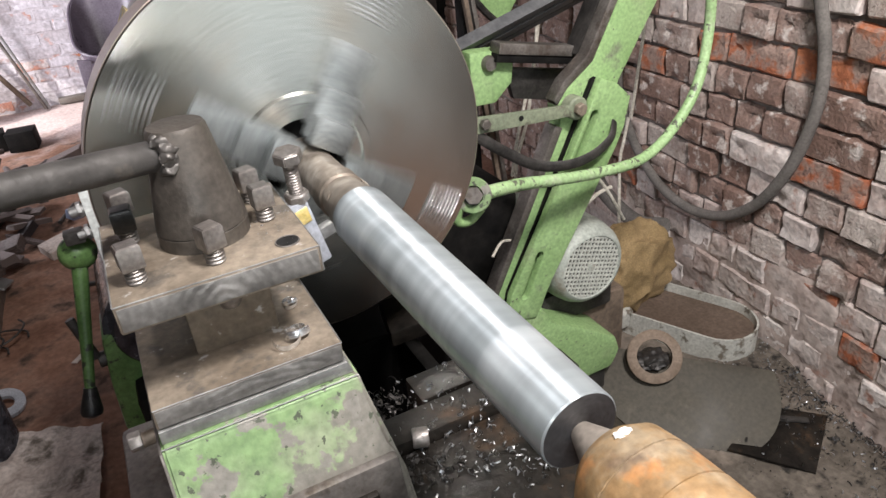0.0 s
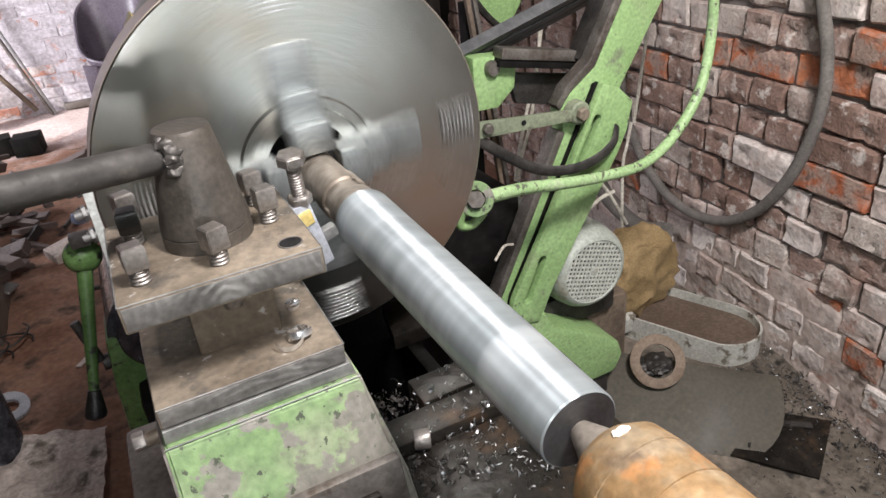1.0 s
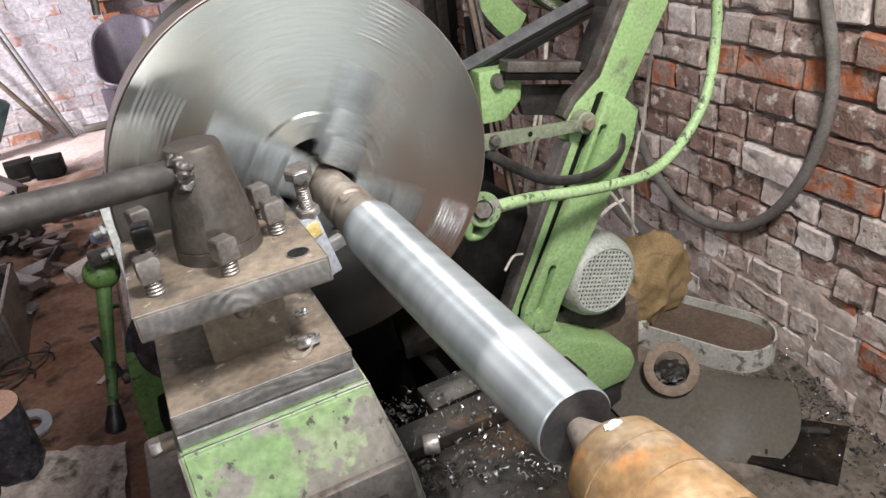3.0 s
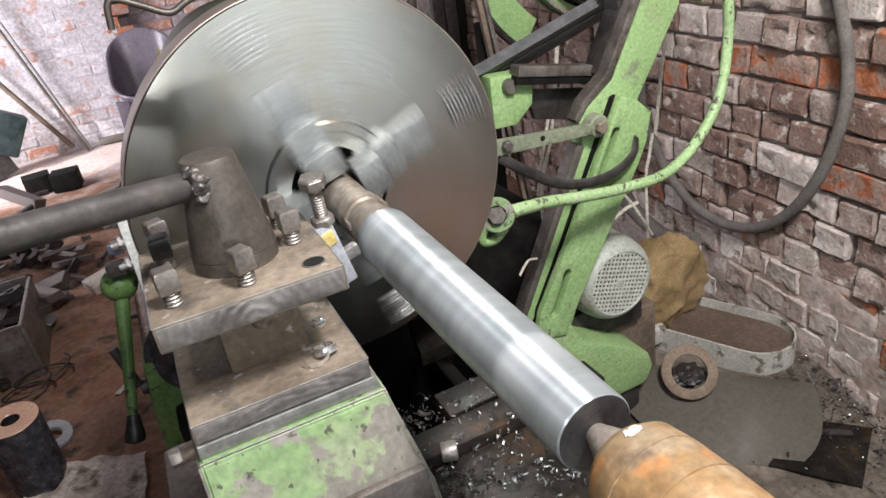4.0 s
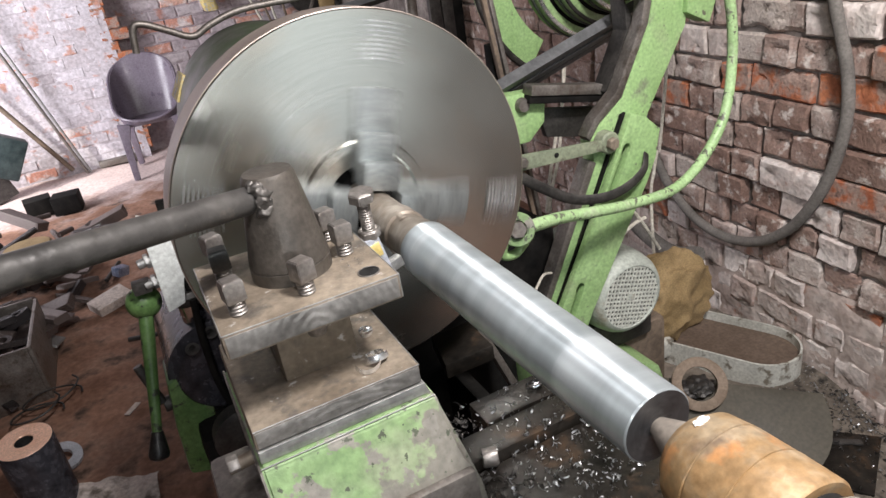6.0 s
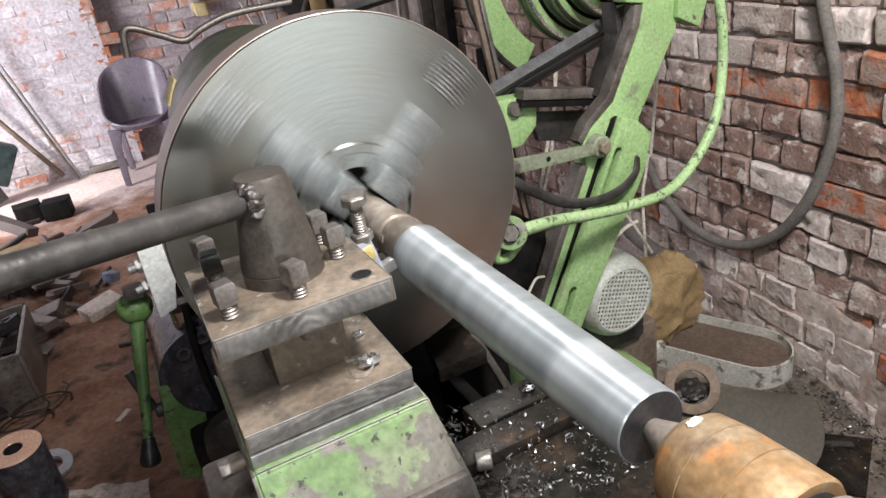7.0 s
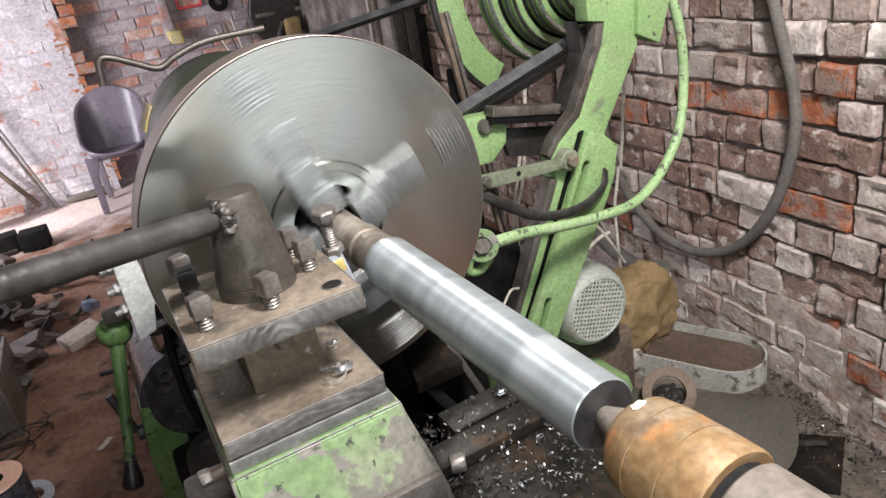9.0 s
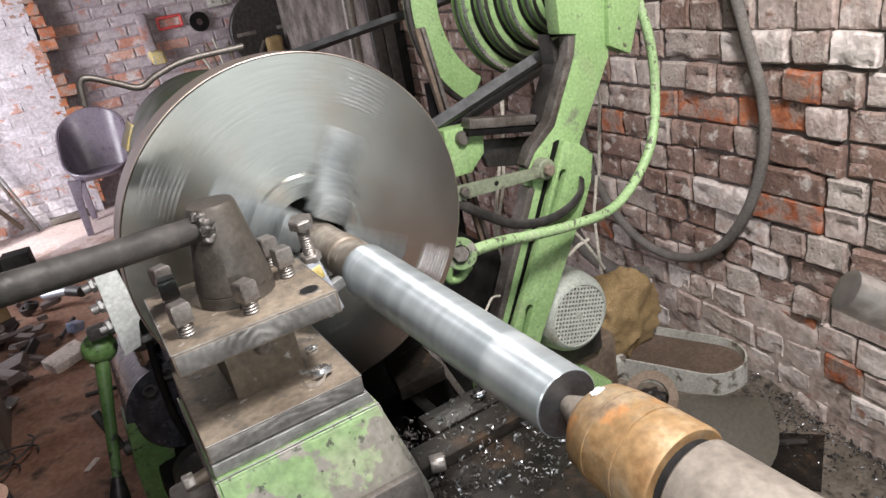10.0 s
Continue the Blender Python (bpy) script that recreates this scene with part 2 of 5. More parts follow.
SCRAP = mat("scrap_iron", [(0.025, 0.021, 0.022), (0.07, 0.052, 0.046), (0.15, 0.12, 0.11)], 0.55, 0.35, 14, 0.4, 90, per_object=0.5)
COPPER = mat("turned_copper", [(0.72, 0.43, 0.30), (0.85, 0.57, 0.43)], 0.4, 0.3, 20, 0.08, 200)
PAPER = mat("soiled_sheet", [(0.42, 0.35, 0.31), (0.58, 0.51, 0.465)], 0.9, 0, 10, 0.3, 90, spots=[((0.14, 0.115, 0.095), 12, 0.54, 0.68)])
CORD = mat("pale_cord", [(0.46, 0.43, 0.36), (0.6, 0.57, 0.5)], 0.8, 0, 30, 0.1, 120)
BLUE = mat("dark_tin", [(0.015, 0.028, 0.03), (0.04, 0.06, 0.06)], 0.5, 0.2, 16, 0.1, 120)
BLUE_TIN = mat("bluish_tin", [(0.12, 0.15, 0.24), (0.34, 0.37, 0.46)], 0.35, 0.4, 16, 0.1, 120)
SAWN = mat("sawn_face", [(0.18, 0.175, 0.165), (0.33, 0.32, 0.305)], 0.45, 0.6, 22, 0.15, 120)


def sawn_arcs(m):
    """Curved saw marks over the face."""
    n, link = m.node_tree.nodes, m.node_tree.links.new
    tc, wave, bp = n.new("ShaderNodeTexCoord"), n.new("ShaderNodeTexWave"), n.new("ShaderNodeBump")
    wave.wave_type, wave.rings_direction = "RINGS", "Y"
    wave.inputs["Scale"].default_value, wave.inputs["Distortion"].default_value, wave.inputs["Detail Scale"].default_value = 36, 5.0, 1.6
    link(tc.outputs["Object"], wave.inputs["Vector"])
    bp.inputs["Strength"].default_value, bp.inputs["Distance"].default_value = 0.15, 0.003
    link(wave.outputs["Fac"], bp.inputs["Height"])
    link(bp.outputs[0], n["Principled BSDF"].inputs["Normal"])


sawn_arcs(SAWN)
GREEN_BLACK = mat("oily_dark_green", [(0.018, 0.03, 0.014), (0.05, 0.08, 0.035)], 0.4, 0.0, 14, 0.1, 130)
GREEN_DUSTY = mat("dusty_green", [(0.15, 0.175, 0.12), (0.235, 0.265, 0.18)], 0.65, 0.0, 16, 0.15, 130, spots=[((0.12, 0.115, 0.085), 30, 0.58, 0.68)])
GREEN_CHIP = mat("chipped_green", [(0.31, 0.48, 0.22), (0.40, 0.57, 0.29)], 0.5, 0.0, 12, 0.12, 130, spots=[((0.10, 0.105, 0.075), 55, 0.57, 0.60), ((0.42, 0.50, 0.33), 18, 0.58, 0.7)])
# dark tones of the unseen ceiling and walls, to cut bounced light
CEIL = mat("unseen_dark_plaster", [(0.12, 0.105, 0.095), (0.20, 0.18, 0.165)], 0.9, 0, 4, 0.3, 60)
UNSEEN_DARK = mat("unseen_dark_wall", [(0.11, 0.085, 0.075), (0.19, 0.15, 0.135)], 0.9, 0, 4, 0.4, 50)
GRILLE = mat("grille_grey", [(0.48, 0.50, 0.45), (0.58, 0.60, 0.54)], 0.5, 0.1, 14, 0.05, 140)
THREAD = mat("bright_thread", [(0.70, 0.71, 0.72), (0.83, 0.84, 0.85)], 0.28, 0.9, 30, 0.0, 140)
WASHER = mat("ground_steel", [(0.40, 0.425, 0.48), (0.52, 0.545, 0.60)], 0.35, 0.35, 20, 0.05, 200)
RED = mat("red_plastic", [(0.55, 0.06, 0.06), (0.7, 0.1, 0.1)], 0.5, 0, 20, 0.05, 90)

for paint, level in ((BLACK, 0.12), (BED, 0.35), (SWARF, 0.25), (HOLE_SHADE, 0.1), (FAR_DARK, 0.2), (DIRT, 0.2)):
    paint.node_tree.nodes["Principled BSDF"].inputs["Specular IOR Level"].default_value = level


# ---- building helpers ----
def thing(name, base, label, category, group="", kind=""):
    ob = new(name)
    ob.location = base
    ob.empty_display_size = 0.05
    return tagged(ob, label, category, group, kind)


def origin(ob):
    v = Vector((0, 0, 0))
    while ob:
        v += ob.location
        ob = ob.parent
    return v


def part(name, bm, material, parent=None, label="", smooth=True, at=None, kind=""):
    """Links a bmesh, drawn in the world's coordinates, as one mesh under its thing."""
    base = Vector(at) if at else Vector((0, 0, 0))
    shift = (origin(parent) if parent else Vector((0, 0, 0))) + base
    bmesh.ops.translate(bm, verts=bm.verts, vec=-shift)
    me = bpy.data.meshes.new(name)
    bm.normal_update()
    bm.to_mesh(me)
    bm.free()
    me.materials.append(material)
    if smooth:
        for p in me.polygons:
            p.use_smooth = True
        me.set_sharp_from_angle(angle=radians(38))
    ob = new(name, me)
    ob.location = base
    if parent:
        ob.parent = parent
    if label:
        ob["label"] = label
    if kind:
        ob["kind"] = kind
    return ob


def solo(name, bm, material, base, label, category, group="", kind="", smooth=True):
    ob = part(name, bm, material, None, "", smooth, at=base)
    return tagged(ob, label, category, group, kind)


def box(x0, x1, y0, y1, z0, z1, bev=0.002, m=None, seg=2, bm=None):
    b = bmesh.new()
    bmesh.ops.create_cube(b, size=1)
    for v in b.verts:
        v.co = Vector(((x0 + x1) / 2 + v.co.x * (x1 - x0), (y0 + y1) / 2 + v.co.y * (y1 - y0), (z0 + z1) / 2 + v.co.z * (z1 - z0)))
    if bev:
        bmesh.ops.bevel(b, geom=b.edges[:], offset=bev, segments=seg, affect="EDGES", profile=0.6)
    if m:
        bmesh.ops.transform(b, matrix=m, verts=b.verts)
    return merged(bm, b)


def merged(bm, b):
    """Adds b to bm and returns the sum."""
    if bm is None:
        return b
    me = bpy.data.meshes.new("tmp")
    b.to_mesh(me)
    b.free()
    bm.from_mesh(me)
    bpy.data.meshes.remove(me)
    return bm


def frame_of(a, b):
    """A turn that takes z to the way from a to b."""
    d = (Vector(b) - Vector(a)).normalized()
    return d.to_track_quat("Z", "Y").to_matrix().to_4x4()


def revolve(profile, a, b=None, seg=48, bm=None, cap=True):
    """Turns (distance along the axis, radius) pairs round the line from a towards b."""
    m = Matrix.Translation(a) @ frame_of(a, b if b else Vector(a) + Vector((0, 0, 1)))
    o = bmesh.new()
    rings = []
    for d, r in profile:
        rings.append([o.verts.new(m @ Vector((r * math.cos(2 * math.pi * k / seg), r * math.sin(2 * math.pi * k / seg), d))) for k in range(seg)])
    for p, q in zip(rings, rings[1:]):
        for k in range(seg):
            o.faces.new((p[k], p[(k + 1) % seg], q[(k + 1) % seg], q[k]))
    if cap:
        o.faces.new(rings[0][::-1])
        o.faces.new(rings[-1])
    bmesh.ops.recalc_face_normals(o, faces=o.faces)
    return merged(bm, o)


def rod(a, b, r, r2=None, seg=20, bev=0.0, bm=None):
    r2 = r if r2 is None else r2
    n = (Vector(b) - Vector(a)).length
    e = bev or min(r, r2) * 0.12
    return revolve([(0, r - e), (e, r), (n - e, r2), (n, r2 - e)], a, b, seg, bm)


def spline(points, n=8):
    """A smooth line through the points."""
    pts = [Vector(p) for p in points]
    pts = [2 * pts[0] - pts[1]] + pts + [2 * pts[-1] - pts[-2]]
    out = []
    for i in range(1, len(pts) - 2):
        p0, p1, p2, p3 = pts[i - 1:i + 3]
        for k in range(n):
            t = k / n
            out.append(0.5 * (2 * p1 + (p2 - p0) * t + (2 * p0 - 5 * p1 + 4 * p2 - p3) * t * t + (3 * p1 - p0 - 3 * p2 + p3) * t ** 3))
    return out + [pts[-2]]


def tube(points, r, seg=12, n=8, flat=1.0, up=(0, 0, 1), bm=None, wob=0.0):
    """A bar of round (or flattened) section along a smooth line."""
    line = spline(points, n) if n > 1 else [Vector(p) for p in points]
    o = bmesh.new()
    rings = []
    side = None
    for i, p in enumerate(line):
        d = (line[min(i + 1, len(line) - 1)] - line[max(i - 1, 0)]).normalized()
        u = Vector(up) - d * d.dot(Vector(up)) if side is None else side - d * d.dot(side)
        u.normalize()
        side = u
        w = d.cross(u)
        rr = r * (1 + wob * noise.noise(p * 60))
        rings.append([o.verts.new(p + u * rr * math.cos(2 * math.pi * k / seg) + w * rr * flat * math.sin(2 * math.pi * k / seg)) for k in range(seg)])
    for p, q in zip(rings, rings[1:]):
        for k in range(seg):
            o.faces.new((p[k], p[(k + 1) % seg], q[(k + 1) % seg], q[k]))
    o.faces.new(rings[0][::-1])
    o.faces.new(rings[-1])
    bmesh.ops.recalc_face_normals(o, faces=o.faces)
    return merged(bm, o)


def prism(outline, way, bev=0.002, bm=None, holes=()):
    """A flat outline (3D points in order) pushed along way, with softened edges; holes: outlines cut through."""
    o = bmesh.new()
    way = Vector(way)
    if holes:
        loops = [[o.verts.new(Vector(p)) for p in pts] for pts in (outline, *holes)]
        edges = [o.edges.new((l[k], l[(k + 1) % len(l)])) for l in loops for k in range(len(l))]
        faces = [f for f in bmesh.ops.triangle_fill(o, use_beauty=True, edges=edges)["geom"] if isinstance(f, bmesh.types.BMFace)]
    else:
        faces = [o.faces.new([o.verts.new(Vector(p)) for p in outline])]
    ext = bmesh.ops.extrude_face_region(o, geom=faces)
    bmesh.ops.translate(o, verts=[v for v in ext["geom"] if isinstance(v, bmesh.types.BMVert)], vec=way)
    bmesh.ops.recalc_face_normals(o, faces=o.faces)
    if bev:
        sharp = [e for e in o.edges if len(e.link_faces) == 2 and e.calc_face_angle(0) > 0.5]
        bmesh.ops.bevel(o, geom=sharp, offset=bev, segments=2, affect="EDGES", profile=0.6)
    return merged(bm, o)


def roughen(bm, amount, size, cuts=0):
    if cuts:
        bmesh.ops.subdivide_edges(bm, edges=bm.edges[:], cuts=cuts, use_grid_fill=True)
    for v in bm.verts:
        v.co += noise.noise_vector(v.co / size) * amount
    return bm


def thread(a, b, r, pitch, bm=None, seg=16):
    """A threaded rod: a stack of grooves."""
    n = (Vector(b) - Vector(a)).length
    prof = []
    d = 0.0
    while d < n - pitch:
        prof += [(d, r * 0.84), (d + pitch * 0.35, r), (d + pitch * 0.6, r)]
        d += pitch
    prof.append((n, r * 0.84))
    return revolve(prof, a, b, seg, bm)


def nut(a, b, r, sides=6, turn=0.0, bm=None, dome=0.12):
    """A hexagonal or square head from a to b with a chamfered top."""
    m = Matrix.Translation(a) @ frame_of(a, b) @ Matrix.Rotation(turn, 4, "Z")
    n = (Vector(b) - Vector(a)).length
    o = bmesh.new()
    rings = []
    for d, s in ((0, 0.96), (n * 0.05, 1), (n * (1 - dome), 1), (n, 0.86)):
        rings.append([o.verts.new(m @ Vector((r * s * math.cos(2 * math.pi * k / sides), r * s * math.sin(2 * math.pi * k / sides), d))) for k in range(sides)])
    for p, q in zip(rings, rings[1:]):
        for k in range(sides):
            o.faces.new((p[k], p[(k + 1) % sides], q[(k + 1) % sides], q[k]))
    o.faces.new(rings[0][::-1])
    o.faces.new(rings[-1])
    bmesh.ops.recalc_face_normals(o, faces=o.faces)
    side = [e for e in o.edges if len(e.link_faces) == 2 and e.calc_face_angle(0) > 0.8]
    bmesh.ops.bevel(o, geom=side, offset=r * 0.06, segments=2, affect="EDGES")
    return merged(bm, o)


# ---- the room ----
WD, WN = Vector((0.0694, 0.9976, 0)), Vector((-0.9976, 0.0694, 0))   # along the brick wall, and out of it into the room
W0 = Vector((1.403, 0, 0))


def on_wall(s, z, out=0.0):
    return W0 + WD * s + WN * out + Vector((0, 0, z))


def slab(points, way):
    return prism(points, way, 0)


def sunk(x, y):
    """How far the soil falls off into the gutter at the foot of the brick wall."""
    a = min(1.0, max(0.0, (x - 1.25 - 0.07 * y) / 0.12))
    return 0.11 * a * a * (3 - 2 * a) * min(1.0, max(0.0, (0.80 - y) / 0.45))


def ground():
    bm = bmesh.new()
    bmesh.ops.create_grid(bm, x_segments=110, y_segments=130, size=0.5)
    for v in bm.verts:
        v.co.x, v.co.y = -0.6 + v.co.x * 5.6, 2.6 + v.co.y * 10.4
        p = v.co.copy()
        v.co.z = 0.016 * noise.noise(p * 2.1) + 0.010 * noise.noise(p * 7.0) - 0.012
        if 0.3 < p.x and -0.75 < p.y < 1.9:
            v.co.z -= 0.14          # hollow under the swarf soil
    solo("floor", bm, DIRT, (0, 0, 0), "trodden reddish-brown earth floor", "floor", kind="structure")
    # oily swarf-covered soil along the brick wall
    bm = bmesh.new()
    bmesh.ops.create_grid(bm, x_segments=60, y_segments=90, size=0.5)
    for v in bm.verts:
        x, y = v.co.x * 1.35 + 0.82, v.co.y * 2.9 + 0.6
        edge = min(1.0, max(0.0, (x - 0.18 + 0.1 * noise.noise(Vector((y * 3, 0, 0)))) * 6), )
        v.co = Vector((x, y, -0.03 + 0.045 * edge - sunk(x, y) + 0.014 * noise.noise(Vector((x, y, 0)) * 9) + 0.008 * noise.noise(Vector((x, y, 4)) * 30)))
    solo("swarf_soil", bm, SWARF, (0, 0, 0), "dark oily soil mixed with metal chips beside the brick wall", "soil", kind="structure")


ground()
wall_right = solo("wall_right", slab([on_wall(-2.6, -0.3, 0.0105), on_wall(8.4, -0.3, 0.0105), on_wall(8.4, 3.0, 0.0105), on_wall(-2.6, 3.0, 0.0105)], -WN * 0.22),
                  MORTAR, (1.5, 0, 0), "old brick wall with raked mortar joints", "wall", kind="structure", smooth=False)
YF = 6.1
wall_far = solo("wall_far", slab([(-3.0, YF, -0.3), (-0.17, YF, -0.3), (-0.17, YF, 3.0), (-3.0, YF, 3.0)], (0, 0.25, 0)), LIME_WALL, (-1, YF, 0),
                "limewashed brick wall with red patches showing through", "wall", kind="structure", smooth=False)
wall_recess = solo("wall_recess", slab([(-0.4, YF + 0.17, -0.3), (2.4, YF + 0.17, -0.3), (2.4, YF + 0.17, 3.0), (-0.4, YF + 0.17, 3.0)], (0, 0.25, 0)), FAR_DARK,
                   (1, YF + 0.17, 0), "sooty brick wall of the recess", "wall", kind="structure", smooth=False)
# unseen dark walls added to close the room: the yard side with its doorway, the back with openings for the rear panels
for name, y0, y1, z0 in (("wall_left", -2.8, 3.7, -0.3), ("wall_left_end", 5.3, 6.1, -0.3), ("wall_left_head", 3.7, 5.3, 2.5)):
    solo(name, slab([(-2.6, y0, z0), (-2.6, y1, z0), (-2.6, y1, 3.0), (-2.6, y0, 3.0)], (-0.25, 0, 0)), UNSEEN_DARK, (-2.6, y0, 0), "dark side wall added out of view", "wall", kind="structure", smooth=False)
# made-up openings; the low piece darkens the chuck's lower-left reflection
for name, x0, x1, z0, z1 in (("wall_back", -2.6, -1.2, -0.3, 3.0), ("wall_back_low", -1.2, 0.1, -0.3, 0.9), ("wall_back_end", 1.3, 2.0, -0.3, 3.0), ("wall_back_head", -1.2, 1.3, 2.1, 3.0)):
    solo(name, slab([(x0, -2.5, z0), (x1, -2.5, z0), (x1, -2.5, z1), (x0, -2.5, z1)], (0, -0.25, 0)), UNSEEN_DARK, (x0, -2.5, 0), "dark wall added behind the lathe, out of view", "wall", kind="structure", smooth=False)
# unseen ceiling added to shut out the sky
solo("ceiling", slab([(-2.9, -2.8, 3.0), (2.4, -2.8, 3.0), (2.4, 6.9, 3.0), (-2.9, 6.9, 3.0)], (0, 0, 0.2)), CEIL, (0, 0, 3), "dark plastered ceiling added out of view", "ceiling", kind="structure", smooth=False)


# ---- the lathe: chuck, work, centre ----
A0 = Vector((0, 0, H))
YC = 0.488          # front face of the chuck
RC = 0.256


def chuck():
    c = thing("lathe_chuck", (0, YC, H), "large grey steel four-jaw lathe chuck, spinning", "chuck")
    bm = revolve([(0.012, 0.052), (0.0, 0.056), (0.0, 0.0745), (-0.006, 0.077), (-0.006, 0.088), (0.0, 0.0905), (0.0, RC - 0.0015), (0.0015, RC), (0.062, RC), (0.066, RC - 0.004), (0.066, 0.05), (0.012, 0.052)],
                 (0, YC, H), (0, YC + 1, H), 128, cap=False)
    part("body", bm, CHUCK, c)
    part("rim", revolve([(0.0015, RC - 0.001), (0.0025, RC + 0.0012), (0.0615, RC + 0.0012), (0.063, RC - 0.001)], (0, YC, H), (0, YC + 1, H), 128, cap=False), CHUCK_RIM, c, "brown-tinged rim")
    # near-black disc a little way in stands for the bore's shade
    part("bore", revolve([(0.02, 0.0), (0.02, 0.0525)], (0, YC, H), (0, YC + 1, H), 40, cap=False), HOLE_SHADE, c, "dark bore")
    for k in range(4):
        turn = Matrix.Translation((0, YC, H)) @ Matrix.Rotation(-k * math.pi / 2, 4, "Y") @ Matrix.Translation((0, -YC, -H))
        # jaw along +x: a stepped block, then the slot with the screw's bare threads
        for x0, x1, y0, y1, w in ((0.045, 0.158, YC - 0.008, YC + 0.004, 0.026), (0.032, 0.100, YC - 0.026, YC - 0.007, 0.026), (0.029, 0.066, YC - 0.050, YC - 0.025, 0.025)):
            bm = box(x0, x1, y0, y1, H - w, H + w, 0.003)
            bmesh.ops.transform(bm, matrix=turn, verts=bm.verts)
            part("jaw_step", bm, JAW, c, "bright jaw step")
        bm = box(0.150, 0.242, YC - 0.001, YC + 0.002, H - 0.0265, H + 0.0265, 0)
        bmesh.ops.transform(bm, matrix=turn, verts=bm.verts)
        part("slot", bm, CHUCK, c)
        bm = None
        for i in range(9):
            x = 0.193 + i * 0.0058
            bm = box(x, x + 0.0026, YC - 0.006, YC - 0.001, H - 0.019, H + 0.019, 0.0006, bm=bm, seg=1)
        bmesh.ops.transform(bm, matrix=turn, verts=bm.verts)
        part("screw_thread", bm, THREAD, c, "row of bright thread ridges")
    return c


def workpiece():
    w = thing("workpiece", (0, 0, H), "bright turned steel round bar between chuck and centre, spinning", "steel bar")
    y0, y1, ra, rb = -0.083, 0.292, 0.0293, 0.0331
    n = y1 - y0
    prof = [(0.0, ra - 0.0012), (0.0012, ra)] + [(n * k / 24, ra + (rb - ra) * k / 24) for k in range(1, 24)] + [(n, rb), (n + 0.0015, rb - 0.001)]
    part("turned_length", revolve(prof, (0, y0, H), (0, 1, H), 128, cap=False), SHAFT, w, "bright turned surface")
    part("end_face", revolve([(0.0, ra - 0.0011), (-0.0003, 0.012), (0.0, 0.006), (0.008, 0.002), (0.008, 0.0)], (0, y0, H), (0, 1, H), 64, cap=False), SHAFT_END, w, "dark faced end with centre hole")
    part("raw_length", revolve([(0.0, 0.031), (0.004, 0.0295), (0.030, 0.0285), (0.034, 0.0265), (0.055, 0.026), (0.058, 0.0285), (0.085, 0.0285), (0.088, 0.026), (0.25, 0.026)], (0, y1 + 0.001, H), (0, 1, H), 48), SHAFT_RAW, w, "uneven brownish unturned bar")
    for k in range(3):
        part("hammer_mark", box(-0.004, 0.004, 0.002, 0.020 + 0.004 * k, 0.0270, 0.0295, 0.001, Matrix.Translation((0, y1 + 0.032 + 0.004 * k, H)) @ Matrix.Rotation(2.1 * k, 4, "Y")), SHAFT_RAW, w)
    return w


chuck_ob, work_ob = chuck(), workpiece()


def dead_centre():
    c = thing("tailstock_centre", (0, -0.2, H), "rusty tailstock centre with white chalk mark, pressed into the bar", "lathe centre")
    e = (0, -2, H)
    part("point", revolve([(0, 0.0035), (0.004, 0.0075), (0.024, 0.0155), (0.034, 0.0165)], (0, -0.079, H), e, 48), QUILL, c, "bare steel point")
    body = [(0.0, 0.014), (0.002, 0.026), (0.012, 0.0345), (0.030, 0.0372), (0.0304, 0.0362), (0.0318, 0.0362), (0.0322, 0.0375), (0.058, 0.0385), (0.0584, 0.0375), (0.0598, 0.0375), (0.0602, 0.0388), (0.086, 0.0392), (0.0885, 0.0375), (0.0885, 0.02)]
    part("sleeve", revolve(body, (0, -0.110, H), e, 96), RUST, c, "rusty ringed sleeve")
    # chalk dab on the shoulder
    o = bmesh.new()
    bmesh.ops.create_icosphere(o, subdivisions=3, radius=1)
    for v in o.verts:
        v.co = Vector((v.co.x * 0.0060, v.co.y * 0.0030, v.co.z * 0.0010)) + noise.noise_vector(v.co * 2) * 0.0012
    bmesh.ops.transform(o, matrix=Matrix.Translation((-0.003, -0.1245, H + 0.0347)) @ Matrix.Rotation(0.16, 4, "X"), verts=o.verts)
    part("chalk_mark", o, CHALK, c, "dab of white paint")
    q = thing("tailstock_quill", (0, -0.4, H), "grey-brown steel tailstock quill", "quill")
    part("barrel", revolve([(0.0, 0.02), (0.0, 0.0335), (0.002, 0.0355), (0.5, 0.0355)], (0, -0.2055, H), e, 72), QUILL, q)
    # near-black ring put in for the shade of the gap
    part("neck", revolve([(0.0, 0.0), (0.0, 0.031), (0.009, 0.031), (0.009, 0.0)], (0, -0.198, H), e, 48, cap=False), HOLE_SHADE, q, "near-black insert for the shaded gap behind the sleeve")
    part("collar", revolve([(0.0, 0.04), (0.0, 0.052), (0.01, 0.056), (0.3, 0.056)], (0, -0.62, H), e, 48), GREEN_WORN, q, "green tailstock mouth")


dead_centre()


# ---- the carriage with its tool post ----
def square_bolt(x, y, z, turn, material, h=0.0205, free=0.0135, lean=0.0):
    b = thing("clamp_bolt", (x, y, z), "square-headed clamping bolt with bare thread", "bolt", "clamping bolts of the tool post")
    m = Vector((lean, 0, 1))
    p = Vector((x, y, z))
    part("thread", thread(p, p + m * (free + 0.004), 0.0082, 0.0034), BOLT, b)
    part("head", nut(p + m * free, p + m * (free + h), 0.0127, 4, turn, dome=0.13), material, b)
    return b


